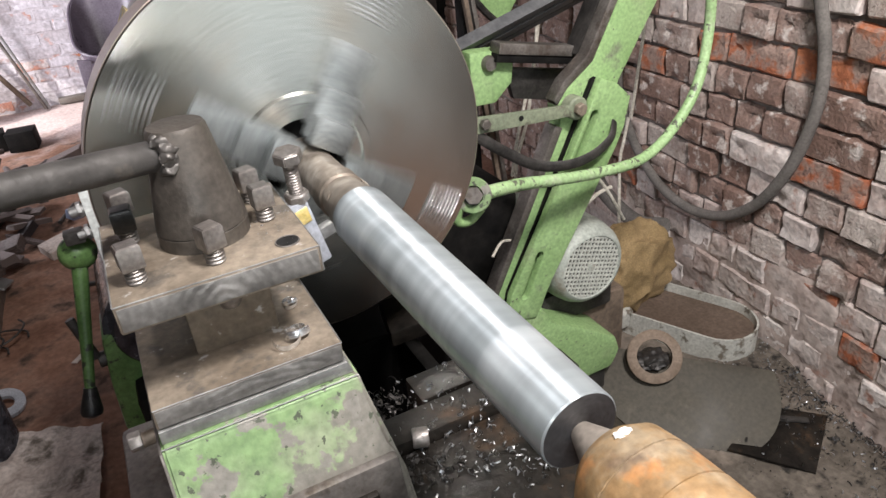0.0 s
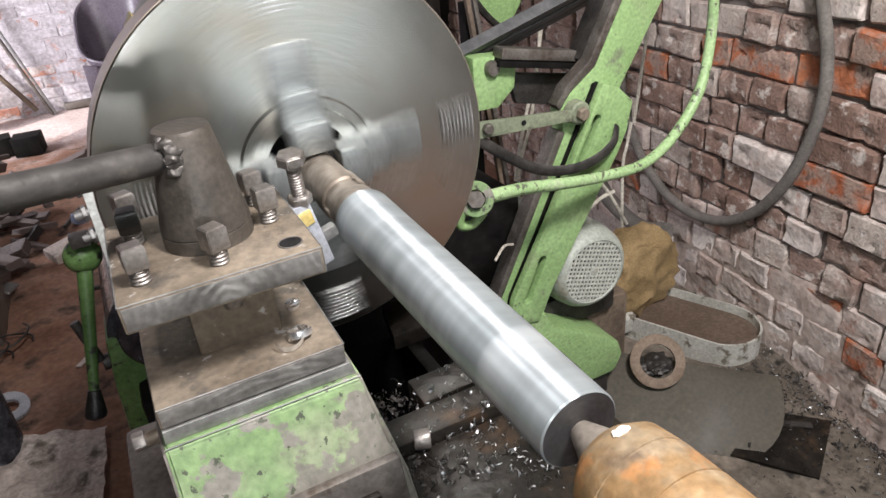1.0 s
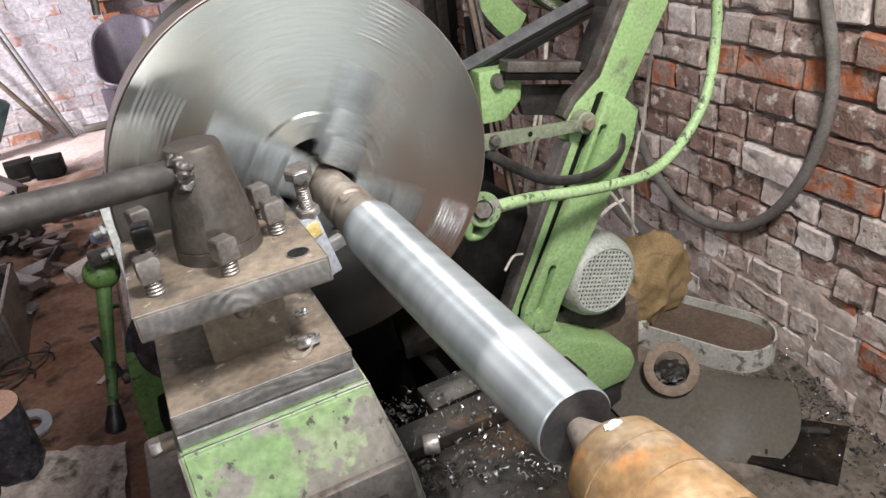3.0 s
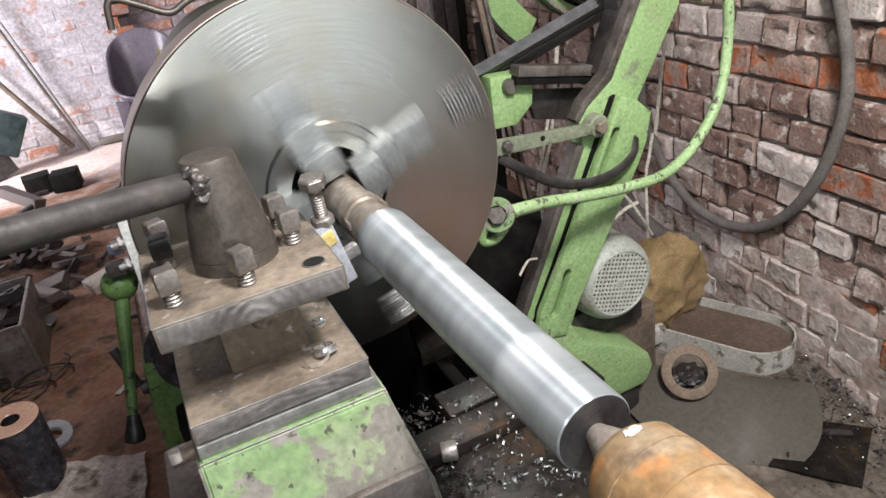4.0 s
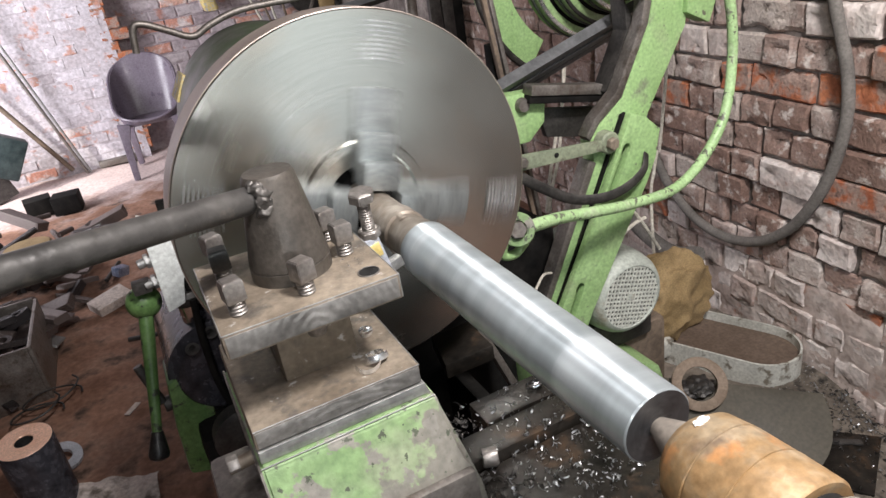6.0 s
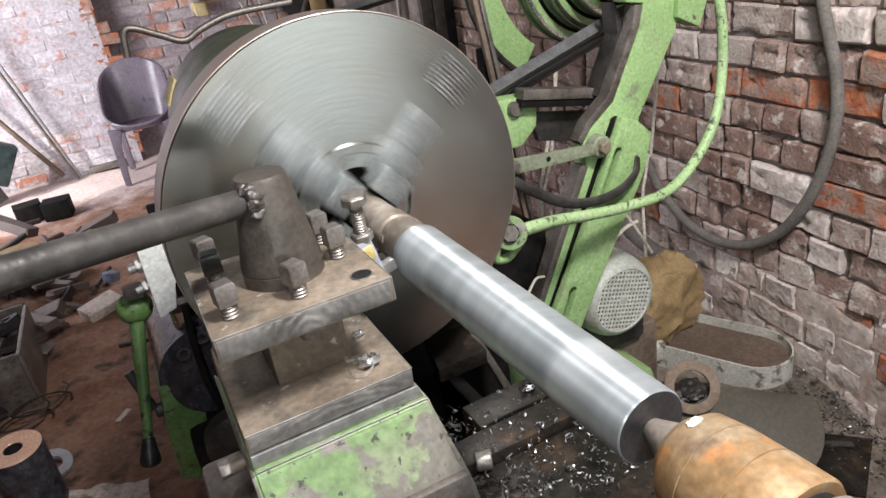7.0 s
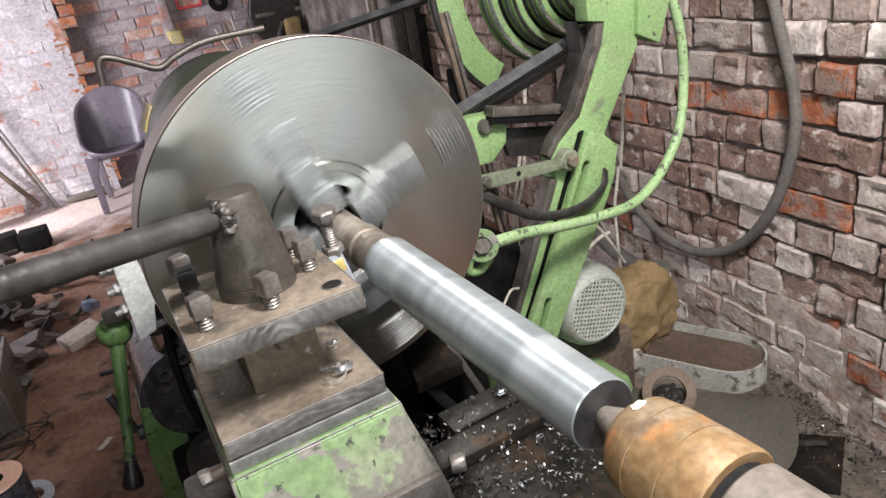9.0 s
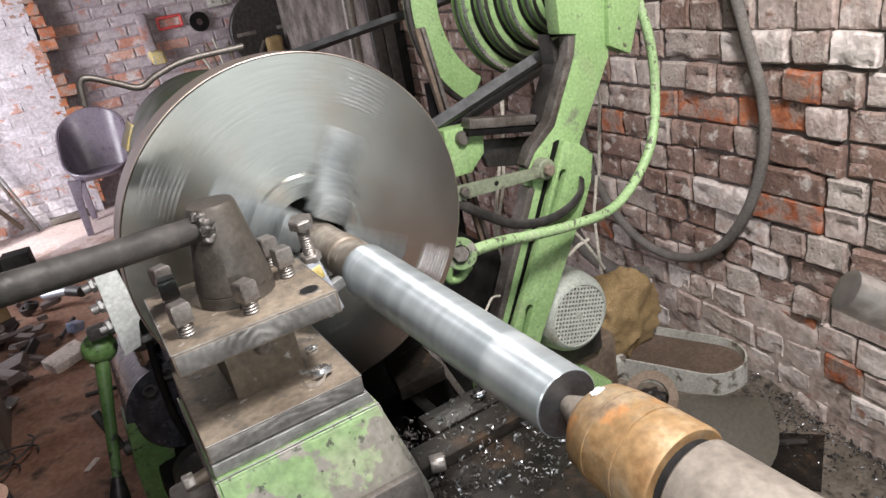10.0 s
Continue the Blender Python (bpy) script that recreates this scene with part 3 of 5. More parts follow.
def carriage():
    c = thing("cross_slide", (-0.16, 0.2, 0.95), "lathe cross slide with worn green paint and bare steel plates", "cross slide")
    part("top_slide", prism([(-0.248, 0.161, 1.0485), (-0.081, 0.161, 1.0485), (-0.080, 0.161, 1.069), (-0.247, 0.161, 1.069)], (0, 0.18, 0), 0.0022), STEEL_DUSTY, c, "bare steel slide")
    part("gib", prism([(-0.248, 0.158, 1.0345), (-0.0745, 0.158, 1.0345), (-0.079, 0.158, 1.0478), (-0.2475, 0.158, 1.0478)], (0, 0.185, 0), 0.0012), STEEL_CUT, c, "bare grey gib")
    part("slide_front", box(-0.2455, -0.0815, 0.1597, 0.1615, 1.0500, 1.0672, 0.0005), SAWN, c, "sawn front face")
    # thin bright rods lay a highlight along the worn edges
    for p, q in (((-0.2465, 0.1612, 1.0686), (-0.0805, 0.1612, 1.0686)), ((-0.0803, 0.1615, 1.0686), (-0.0803, 0.335, 1.0686)), ((-0.247, 0.1582, 1.0476), (-0.0792, 0.1582, 1.0476)), ((-0.250, 0.1525, 1.0338), (-0.0725, 0.1525, 1.0338))):
        part("worn_edge_glint", rod(p, q, 0.0006, seg=8), STEEL_CUT, c, "worn edge and its glint, added as a thin bright rod")
    # green casting: sloping front, rounded lower lip
    prof = [(0.345, 1.034), (0.152, 1.034), (0.149, 1.031), (0.146, 1.022), (0.118, 0.975), (0.112, 0.962), (0.110, 0.940), (0.112, 0.86), (0.345, 0.86)]
    o = bmesh.new()
    left = [o.verts.new((-0.250, y, z)) for y, z in prof]
    right = [o.verts.new((-0.072 + (1.034 - z) * 0.13 + 0.006 * (z < 0.97), y, z)) for y, z in prof]
    for k in range(len(prof)):
        j = (k + 1) % len(prof)
        o.faces.new((left[k], left[j], right[j], right[k]))
    o.faces.new(left[::-1])
    o.faces.new(right)
    bmesh.ops.recalc_face_normals(o, faces=o.faces)
    bmesh.ops.bevel(o, geom=[e for e in o.edges if e.calc_face_angle(0) > 0.25], offset=0.003, segments=3, affect="EDGES")
    part("casting", o, GREEN_WORN, c, "worn green painted casting")
    part("flank", prism([(-0.2522, 0.115, 0.962), (-0.2522, 0.150, 1.0325), (-0.2522, 0.345, 1.0325), (-0.2522, 0.345, 0.862), (-0.2522, 0.115, 0.862)], (0.0025, 0, 0), 0.0006), STEEL_DARK, c, "bare grimy flank")
    part("lip", prism([(-0.252, 0.104, 0.966), (-0.062, 0.104, 0.966), (-0.055, 0.104, 0.86), (-0.252, 0.104, 0.86)], (0, 0.012, 0), 0.004), STEEL_DARK, c, "bare grey lower lip")
    part("slot_cover", box(-0.150, -0.088, 0.096, 0.105, 0.86, 0.938, 0.003), BED, c)
    part("post_block", box(-0.199, -0.122, 0.218, 0.315, 1.068, 1.150, 0.003), STEEL_DUSTY, c, "plain steel block")
    for x, y, z in ((-0.160, 0.203, 1.116), (-0.236, 0.19, 1.132)):
        part("under_bolt", revolve([(0, 0.004), (0.003, 0.0085), (0.009, 0.0105), (1.150 - z, 0.0108)], (x, y, z), None, 20), BOLT, c, "worn stud end")
    # stub handles on the operator's side
    for y, z, n in ((0.205, 1.012, 0.026), (0.150, 0.965, 0.024)):
        s = part("side_stub", rod((-0.25, y, z), (-0.25 - n, y, z - 0.003), 0.0072, 0.0068), STEEL_DUSTY, c, "worn steel stub")
        part("stub_nut", nut((-0.25 - n * 0.6, y, z), (-0.25 - n * 1.05, y, z), 0.0092, 6), BOLT, s)
    t = thing("tool_post", (-0.165, 0.235, 1.148), "shop-made tool post of thick steel plate with welded cone", "tool post")
    o = box(-0.246, -0.083, 0.158, 0.322, 1.1475, 1.173, 0.0025)
    part("clamp_plate", o, STEEL_DUSTY, t, "thick dusty steel plate with sawn edge")
    part("sawn_edge", roughen(box(-0.2435, -0.0855, 0.1572, 0.160, 1.1500, 1.1705, 0.0006), 0.0004, 0.006), SAWN, t, "rough sawn front edge")
    # rods again for the plate's worn edges and their highlight
    for p, q in (((-0.2455, 0.1584, 1.1726), (-0.0835, 0.1584, 1.1726)), ((-0.0833, 0.1586, 1.1726), (-0.0833, 0.32, 1.1726)), ((-0.0833, 0.1584, 1.149), (-0.0833, 0.1584, 1.1725)), ((-0.2457, 0.1586, 1.1726), (-0.2457, 0.32, 1.1726))):
        part("worn_edge_glint", rod(p, q, 0.0006, seg=8), STEEL_CUT, t, "worn edge and its glint, added as a thin bright rod")
    cx, cy = -0.161, 0.241
    part("cone", revolve([(0.0, 0.0388), (0.0135, 0.0388), (0.0142, 0.0376), (0.0150, 0.0386), (0.020, 0.0380), (0.099, 0.0245), (0.1025, 0.0225)], (cx, cy, 1.172), None, 64), CONE, t, "dark tapered steel cone")
    a, b = Vector((cx - 0.008, cy, 1.252)), Vector((-0.62, -0.02, 1.335))
    part("handle", tube([a, a.lerp(b, 0.35), a.lerp(b, 0.7), b], 0.0128, 24, 10, wob=0.02), PIPE, t, "long grey pipe handle")
    for k in range(46):
        ang = k * 0.137
        p = a + (b - a).normalized() * (0.008 + 0.007 * math.sin(k * 1.7)) + Vector((0.006, -0.0125 * math.cos(ang) - 0.006, 0.0142 * math.sin(ang)))
        o = bmesh.new()
        bmesh.ops.create_icosphere(o, subdivisions=3, radius=0.0046 + 0.0012 * math.sin(k * 3.3))
        for v in o.verts:
            v.co.x *= 1.5
        bmesh.ops.translate(o, verts=o.verts, vec=p)
        part("weld_bead", roughen(roughen(o, 0.0030, 0.008), 0.0012, 0.003), WELD, t, "lumpy weld bead")
    # flat near-black disc stands for the hole's shaded inside
    part("hole", revolve([(0.0, 0.0095), (0.0004, 0.0095), (0.0006, 0.0085), (0.0006, 0.0)], (-0.104, 0.181, 1.1732), None, 28, cap=False), HOLE_SHADE, t, "near-black disc laid on as an empty threaded hole")
    part("hole_rim", revolve([(0.0, 0.0093), (0.0009, 0.0096), (0.0009, 0.0104), (0.0, 0.0108)], (-0.104, 0.181, 1.1732), None, 28, cap=False), BOLT, t)
    for x, y, turn, material in ((-0.224, 0.189, 0.95, BOLT), (-0.163, 0.183, 1.15, BOLT), (-0.108, 0.236, 0.9, BOLT), (-0.222, 0.266, 0.75, BOLT_BLACK), (-0.222, 0.308, 1.1, BOLT), (-0.110, 0.284, 1.0, BOLT)):
        square_bolt(x, y, 1.173, turn, material)
    # tool holder with its set screw and carbide tip
    h = thing("cutting_tool", (-0.064, 0.272, 1.13), "cutting tool with yellow-painted shank and carbide tip", "cutting tool")
    sh = Matrix.Translation((-0.0655, 0.276, 1.136)) @ Matrix.Rotation(radians(-12), 4, "Y") @ Matrix.Rotation(radians(8), 4, "Z")
    part("shank", roughen(box(-0.013, 0.009, -0.012, 0.014, -0.042, 0.030, 0.003, sh), 0.0009, 0.008), WASHER, h, "chipped bright shank")
    part("paint_patch", roughen(box(-0.0085, 0.0055, -0.0132, -0.0112, 0.008, 0.024, 0.0008, sh), 0.0012, 0.005), YELLOW, h, "flaking yellow paint")
    part("tip", box(0.005, 0.0255, -0.006, 0.006, -0.022, -0.010, 0.001, sh), STEEL_CUT, h, "carbide tip")
    s = thing("set_screw", (-0.068, 0.27, 1.17), "hexagon set screw clamping the cutting tool", "bolt")
    p, q = Vector((-0.0680, 0.2750, 1.170)), Vector((-0.0700, 0.2700, 1.2085))
    part("thread", thread(p, q, 0.0072, 0.0030), BOLT, s)
    part("head", nut(q, q + (q - p).normalized() * 0.0115, 0.0142, 6, 0.4), BOLT, s)
    part("lock_nut", nut(p - (q - p).normalized() * 0.005, p + (q - p).normalized() * 0.005, 0.0125, 6, 0.1), BOLT, s)
    # curls of swarf on the slide
    for x, y, r, w, a0, a1, lift in ((-0.124, 0.188, 0.0125, 0.0034, 3.3, 6.9, 0.35), (-0.112, 0.193, 0.0095, 0.0036, 0.3, 5.9, -0.3), (-0.104, 0.246, 0.0060, 0.0026, 0.5, 6.0, 0.3), (-0.100, 0.251, 0.0045, 0.0020, 2.5, 7.0, -0.4)):
        pts = [(x + r * (1 + 0.05 * (a - a0)) * math.cos(a), y + r * math.sin(a), 1.0692 + w + r * abs(lift) * (1 + math.sin(a) * (1 if lift > 0 else -1))) for a in [a0 + (a1 - a0) * i / 14 for i in range(15)]]
        solo("swarf_curl", tube(pts, w, 8, 2, 0.1), THREAD, (x, y, 1.069), "bright curled steel shaving on the slide", "metal shaving", "shavings on the slide")


carriage()


# ---- bed and saddle ----
def bed():
    b = thing("lathe_bed", (0.02, -0.4, 0), "dark oily cast-iron lathe bed", "lathe bed")
    for x0, x1 in ((-0.21, -0.11), (0.08, 0.18)):
        part("way", prism([(x0, -1.6, 0.60), (x1, -1.6, 0.60), (x1, -1.6, 0.80), ((x0 + x1) / 2 + 0.02, -1.6, 0.83), ((x0 + x1) / 2 - 0.02, -1.6, 0.83), (x0, -1.6, 0.80)], (0, 1.72, 0), 0.003), BED, b)
    # trough painted black for the shade inside the bed
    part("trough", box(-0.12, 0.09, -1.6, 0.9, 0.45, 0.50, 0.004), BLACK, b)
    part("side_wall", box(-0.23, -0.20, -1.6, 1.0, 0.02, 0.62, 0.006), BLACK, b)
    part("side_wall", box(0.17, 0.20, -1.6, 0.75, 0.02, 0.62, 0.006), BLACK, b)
    # black slab added over the ground as the shade beneath the lathe
    solo("shade_slab", prism([(-0.34, -1.5, 0.10), (0.66, -1.5, 0.10), (0.66, 0.76, 0.10), (-0.34, 0.76, 0.10)], (0, 0, -0.12), 0.01), BLACK, (0, 0, 0), "black slab added under the lathe to stand for its shade", "chip pan")
    part("cross_rib", prism([(0.112, 0.637, 0.775), (0.184, 0.620, 0.785), (0.184, 0.527, 0.780), (0.096, 0.547, 0.765)], (0, 0, -0.03), 0.004), BED, b, "oily dark cross rib")
    part("rib_brace", prism([(0.190, 0.60, 0.775), (0.203, 0.60, 0.775), (0.285, 0.60, 0.56), (0.268, 0.60, 0.56)], (0, 0.03, 0), 0.003), STEEL_DARK, b, "dark brace")
    s = thing("saddle", (0.06, 0.1, 0.85), "greasy lathe saddle strewn with steel chips", "saddle")
    part("wing", prism([(-0.06, -0.25, 0.878), (0.20, -0.25, 0.878), (0.20, 0.185, 0.878), (-0.06, 0.185, 0.878)], (0, 0, -0.05), 0.004), BED, s)
    part("ledge", prism([(-0.06, 0.187, 0.892), (0.21, 0.187, 0.892), (0.21, 0.232, 0.892), (-0.06, 0.232, 0.892)], (0, 0, -0.06), 0.003), BED, s)
    part("ledge", prism([(0.02, 0.243, 0.886), (0.21, 0.243, 0.886), (0.21, 0.292, 0.886), (0.02, 0.292, 0.886)], (0, 0, -0.06), 0.003), BED, s)
    # black block added to darken the view behind the bar
    solo("dark_mass", box(0.37, 0.60, 0.93, 1.22, 0.0, 0.755, 0.03, seg=3), BLACK, (0.48, 1.0, 0), "black block added behind the bar", "column")
    # headstock behind the chuck
    h = thing("headstock", (0.1, 0.95, 0), "dark green lathe headstock behind the chuck", "headstock")
    part("spindle_nose", revolve([(0, 0.11), (0.02, 0.11), (0.03, 0.085), (0.12, 0.085)], (0, YC + 0.066, H), (0, 2, H), 48), BLACK_STEEL, h)
    # housing and base blackened for the shade under the chuck
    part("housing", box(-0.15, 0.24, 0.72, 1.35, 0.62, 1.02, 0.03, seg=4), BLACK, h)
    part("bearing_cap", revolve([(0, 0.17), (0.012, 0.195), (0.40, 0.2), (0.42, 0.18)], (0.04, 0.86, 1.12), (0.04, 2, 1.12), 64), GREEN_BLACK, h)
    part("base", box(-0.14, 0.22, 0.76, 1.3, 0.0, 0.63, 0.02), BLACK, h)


bed()


# ---- drive stand with pulleys, belts and motor ----
def stand():
    s = thing("drive_stand", (0.7, 0.87, 0), "slanting bright green cast-iron drive stand", "machine stand", )
    y = 0.855
    arm = [(0.80, 1.45), (0.80, 1.245), (0.850, 1.235), (0.838, 1.185), (0.757, 1.035), (0.690, 0.990), (0.662, 0.955), (0.668, 0.91), (0.475, 0.52), (0.455, 0.44), (0.60, 0.42), (0.83, 0.98), (0.945, 1.16), (0.985, 1.45)]
    part("arm", prism([(x, y, z) for x, z in arm], (0, 0.045, 0), 0.005), GREEN, s, "chipped green arm")
    part("lug", prism([(x, 0.84, z) for x, z in [(0.955, 1.45), (0.935, 1.19), (1.005, 1.155), (1.05, 1.27), (1.06, 1.45)]], (0, 0.05, 0), 0.006), GREEN, s)
    # arm's side edge in blackened steel, its shade put into the colour
    part("flange", prism([(0.805, 0.9, 1.245), (0.838, 0.9, 1.185), (0.752, 0.9, 1.035), (0.745, 0.9, 1.045), (0.812, 0.9, 1.17)], (0, 0.05, 0), 0.003), BLACK_STEEL, s, "flange on the arm's side, darkened for shade")

    part("dusty_edge", prism([(x, 0.858, z) for x, z in [(0.850, 1.232), (0.838, 1.185), (0.757, 1.035), (0.690, 0.990), (0.662, 0.955), (0.652, 0.968), (0.678, 1.006), (0.742, 1.052), (0.818, 1.19), (0.828, 1.236)]], (0, 0.034, 0), 0.003), STEEL_DARK, s, "dust-grey bevelled edge")
    part("grimy_edge", prism([(x, 0.848, z) for x, z in [(0.669, 0.905), (0.477, 0.52), (0.457, 0.52), (0.650, 0.915)]], (0, 0.04, 0), 0.003), STEEL_DARK, s, "dust-grey side edge")

    def slot(x0, z0, x1, z1, w):
        d = Vector((x1 - x0, 0, z1 - z0)).normalized()
        n = Vector((d.z, 0, -d.x)) * w
        a, b = Vector((x0, 0.828, z0)), Vector((x1, 0.828, z1))
        out = []
        for k in range(9):
            t = math.pi * k / 8
            out.append(b + n * math.cos(t) + d * w * math.sin(t))
        for k in range(9):
            t = math.pi * k / 8
            out.append(a - n * math.cos(t) - d * w * math.sin(t))
        return [tuple(p) for p in out]
    plate = [(0.757, 1.003), (0.800, 0.985), (0.842, 0.946), (0.828, 0.88), (0.806, 0.833), (0.62, 0.53), (0.575, 0.44), (0.488, 0.46), (0.505, 0.53), (0.60, 0.70), (0.68, 0.845)]
    part("slotted_plate", prism([(x, 0.828, z) for x, z in plate], (0, 0.02, 0), 0.0025, holes=[slot(0.742, 0.925, 0.690, 0.825, 0.0105), slot(0.588, 0.612, 0.543, 0.515, 0.0105)]), GREEN, s, "slotted green plate")
    part("groove_strip", prism([(x, 0.846, z) for x, z in [(0.745, 1.000), (0.757, 1.003), (0.505, 0.53), (0.488, 0.46), (0.478, 0.465)]], (0, 0.012, 0), 0.001), BLACK, s)
    foot = [(0.44, 0.47), (0.60, 0.45), (0.640, 0.385), (0.73, 0.335), (0.84, 0.262), (0.858, 0.212), (0.83, 0.16), (0.44, 0.16)]
    part("foot", prism([(x, 0.835, z) for x, z in foot], (0, 0.135, 0), 0.014), GREEN, s, "dusty green foot")
    part("footing", box(0.42, 0.82, 0.85, 0.96, -0.03, 0.17, 0.01), BLACK_STEEL, s)
    p = part("pivot_boss", revolve([(0, 0.022), (0.004, 0.026), (0.03, 0.026)], (0.692, 0.822, 0.951), (0.692, 2, 0.951), 24), GREEN_DUSTY, s)
    part("pivot_nut", nut((0.692, 0.822, 0.951), (0.692, 0.808, 0.951), 0.015, 6, 0.3), STEEL_DUSTY, p)
    # link bar, dark flat bar, cross bar
    link = [(0.43, 0.825, 0.953), (0.685, 0.825, 0.936), (0.69, 0.825, 0.960), (0.43, 0.825, 0.988)]
    part("link_bar", prism(link, (0, 0.014, 0), 0.003), GREEN_DUSTY, s, "grey-green link bar")
    # flat near-black disc as the shade of a hole
    part("link_hole", revolve([(0, 0.006), (-0.0006, 0.006), (-0.0006, 0)], (0.545, 0.8245, 0.963), (0.545, 2, 0.963), 14, cap=False), HOLE_SHADE, s)
    part("link_end", nut((0.455, 0.825, 0.972), (0.455, 0.812, 0.972), 0.012, 6), STEEL_DARK, s)
    part("curved_strap", tube([(0.44, 0.83, 0.948), (0.50, 0.825, 0.900), (0.575, 0.815, 0.852), (0.65, 0.80, 0.838), (0.72, 0.80, 0.845), (0.775, 0.81, 0.868), (0.800, 0.83, 0.895)], 0.0120, 10, 6, 0.3, up=(0, 0, 1)), BLACK_STEEL, s, "dark bent strap")
    part("cross_bar", box(0.555, 0.80, 0.92, 0.96, -0.012, 0.012, 0.003, Matrix.Translation((0, 0, 1.063)) @ Matrix.Translation((0.68, 0, 0)) @ Matrix.Rotation(radians(12), 4, "Y") @ Matrix.Translation((-0.68, 0, 0))), STEEL_DARK, s, "rusty cross bar")
    part("cross_bar_foot", box(0.555, 0.80, 0.925, 0.965, -0.030, -0.012, 0.002, Matrix.Translation((0, 0, 1.063)) @ Matrix.Translation((0.68, 0, 0)) @ Matrix.Rotation(radians(12), 4, "Y") @ Matrix.Translation((-0.68, 0, 0))), BLACK, s)
    # black plate added as the shade behind the link and cross bar
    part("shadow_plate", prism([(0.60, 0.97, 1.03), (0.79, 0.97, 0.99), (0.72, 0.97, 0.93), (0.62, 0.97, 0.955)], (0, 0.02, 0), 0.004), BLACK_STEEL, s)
    part("head_lug", prism([(0.50, 0.95, 1.085), (0.615, 0.95, 1.075), (0.605, 0.95, 1.0), (0.56, 0.95, 0.962), (0.50, 0.95, 0.965)], (0, 0.05, 0), 0.008), GREEN, s, "grimy green headstock lug")
    part("lug_boss", revolve([(0, 0.014), (0.01, 0.018), (0.014, 0.018)], (0.545, 0.936, 1.055), (0.545, 2, 1.055), 20), STEEL_DARK, s, "dark worn boss")
    # curved guard rod with an eye
    r = thing("curved_rod", (0.9, 0.8, 0.8), "long curved green-painted rod with an eye end", "control rod")
    part("bar", tube([(0.330, 0.622, 0.927), (0.447, 0.68, 0.891), (0.56, 0.72, 0.855), (0.70, 0.76, 0.819), (0.846, 0.79, 0.801), (0.955, 0.81, 0.837), (1.048, 0.83, 0.924), (1.091, 0.85, 1.051), (1.078, 0.85, 1.185), (1.04, 0.86, 1.33)], 0.0125, 14, 8), GREEN_CHIP, r, "scuffed green bar")
    e = Vector((0.305, 0.612, 0.935))
    m = Matrix.Translation(e) @ (Vector((0.35, 0.75, -0.3))).to_track_quat("Z", "Y").to_matrix().to_4x4()
    ring = revolve([(-0.008, 0.0175), (-0.008, 0.030), (-0.006, 0.032), (0.006, 0.032), (0.008, 0.030), (0.008, 0.0175), (-0.008, 0.0175)], (0, 0, 0), (0, 0, 1), 28, cap=False)
    bmesh.ops.transform(ring, matrix=m, verts=ring.verts)
    part("eye", ring, GREEN_WORN, r)
    part("eye_bolt", nut(e - m.to_3x3() @ Vector((0, 0, 0.018)), e + m.to_3x3() @ Vector((0, 0, 0.02)), 0.0165, 6), STEEL_DARK, r)
    part("hook", tube([e + Vector((-0.025, 0.005, -0.015)), e + Vector((-0.030, 0.01, -0.045)), e + Vector((-0.005, 0.01, -0.052)), e + Vector((0.02, 0.01, -0.035))], 0.009, 10, 6), GREEN, r)


def step_pulley():
    c = Vector((1.055, 0, 1.325))
    p = thing("cone_pulley", (c.x, 1.2, c.z), "green stepped cone pulley with black belts", "pulley")
    e = (c.x, 5, c.z)
    y0 = 1.36
    out, inn = [], []
    for k in range(31):
        a = math.radians(95 + 139 * k / 30)
        out.append((c.x + 0.362 * math.cos(a), y0, c.z + 0.362 * math.sin(a)))
        inn.append((c.x + 0.275 * math.cos(a), y0, c.z + 0.275 * math.sin(a)))
    part("guard_band", prism(out + inn[::-1], (0, 0.05, 0), 0.004), GREEN, p, "broad green guard band")
    part("guard_edge", tube([(c.x + 0.366 * math.cos(math.radians(95 + 13.9 * k)), y0 + 0.01, c.z + 0.366 * math.sin(math.radians(95 + 13.9 * k))) for k in range(11)], 0.012, 8, 4), BLACK_STEEL, p)
    for k, (r, y) in enumerate(((0.245, 1.28), (0.205, 1.225), (0.165, 1.17), (0.125, 1.115))):
        part("step", revolve([(0, r - 0.055), (0, r - 0.004), (0.004, r), (0.02, r), (0.022, r - 0.012), (0.032, r - 0.012), (0.034, r), (0.052, r), (0.052, 0.03)], (c.x, y, c.z), e, 64), GREEN, p, "green pulley step")
        part("groove_belt", revolve([(0.021, r - 0.01), (0.0215, r + 0.003), (0.033, r + 0.003), (0.0335, r - 0.01)], (c.x, y, c.z), e, 64, cap=False), RUBBER, p, "black belt groove")
        # flat black ring painted on each step as shade
        part("step_shade", revolve([(-0.0012, r - 0.056), (-0.0012, r - 0.030)], (c.x, y, c.z), e, 64, cap=False), BLACK, p, "black ring for the shade between the steps")
        part("step_edge", revolve([(-0.001, r - 0.012), (-0.0015, r - 0.003), (0.001, r - 0.001)], (c.x, y, c.z), e, 64, cap=False), THREAD if k in (0, 2) else BLACK_STEEL, p)
    part("shaft", rod((c.x, 0.86, c.z), (c.x, 1.5, c.z), 0.03), BLACK_STEEL, p)
    part("hub", revolve([(0, 0.05), (0.01, 0.06), (0.2, 0.06)], (c.x, 0.92, c.z), e, 32), BLACK_STEEL, p)


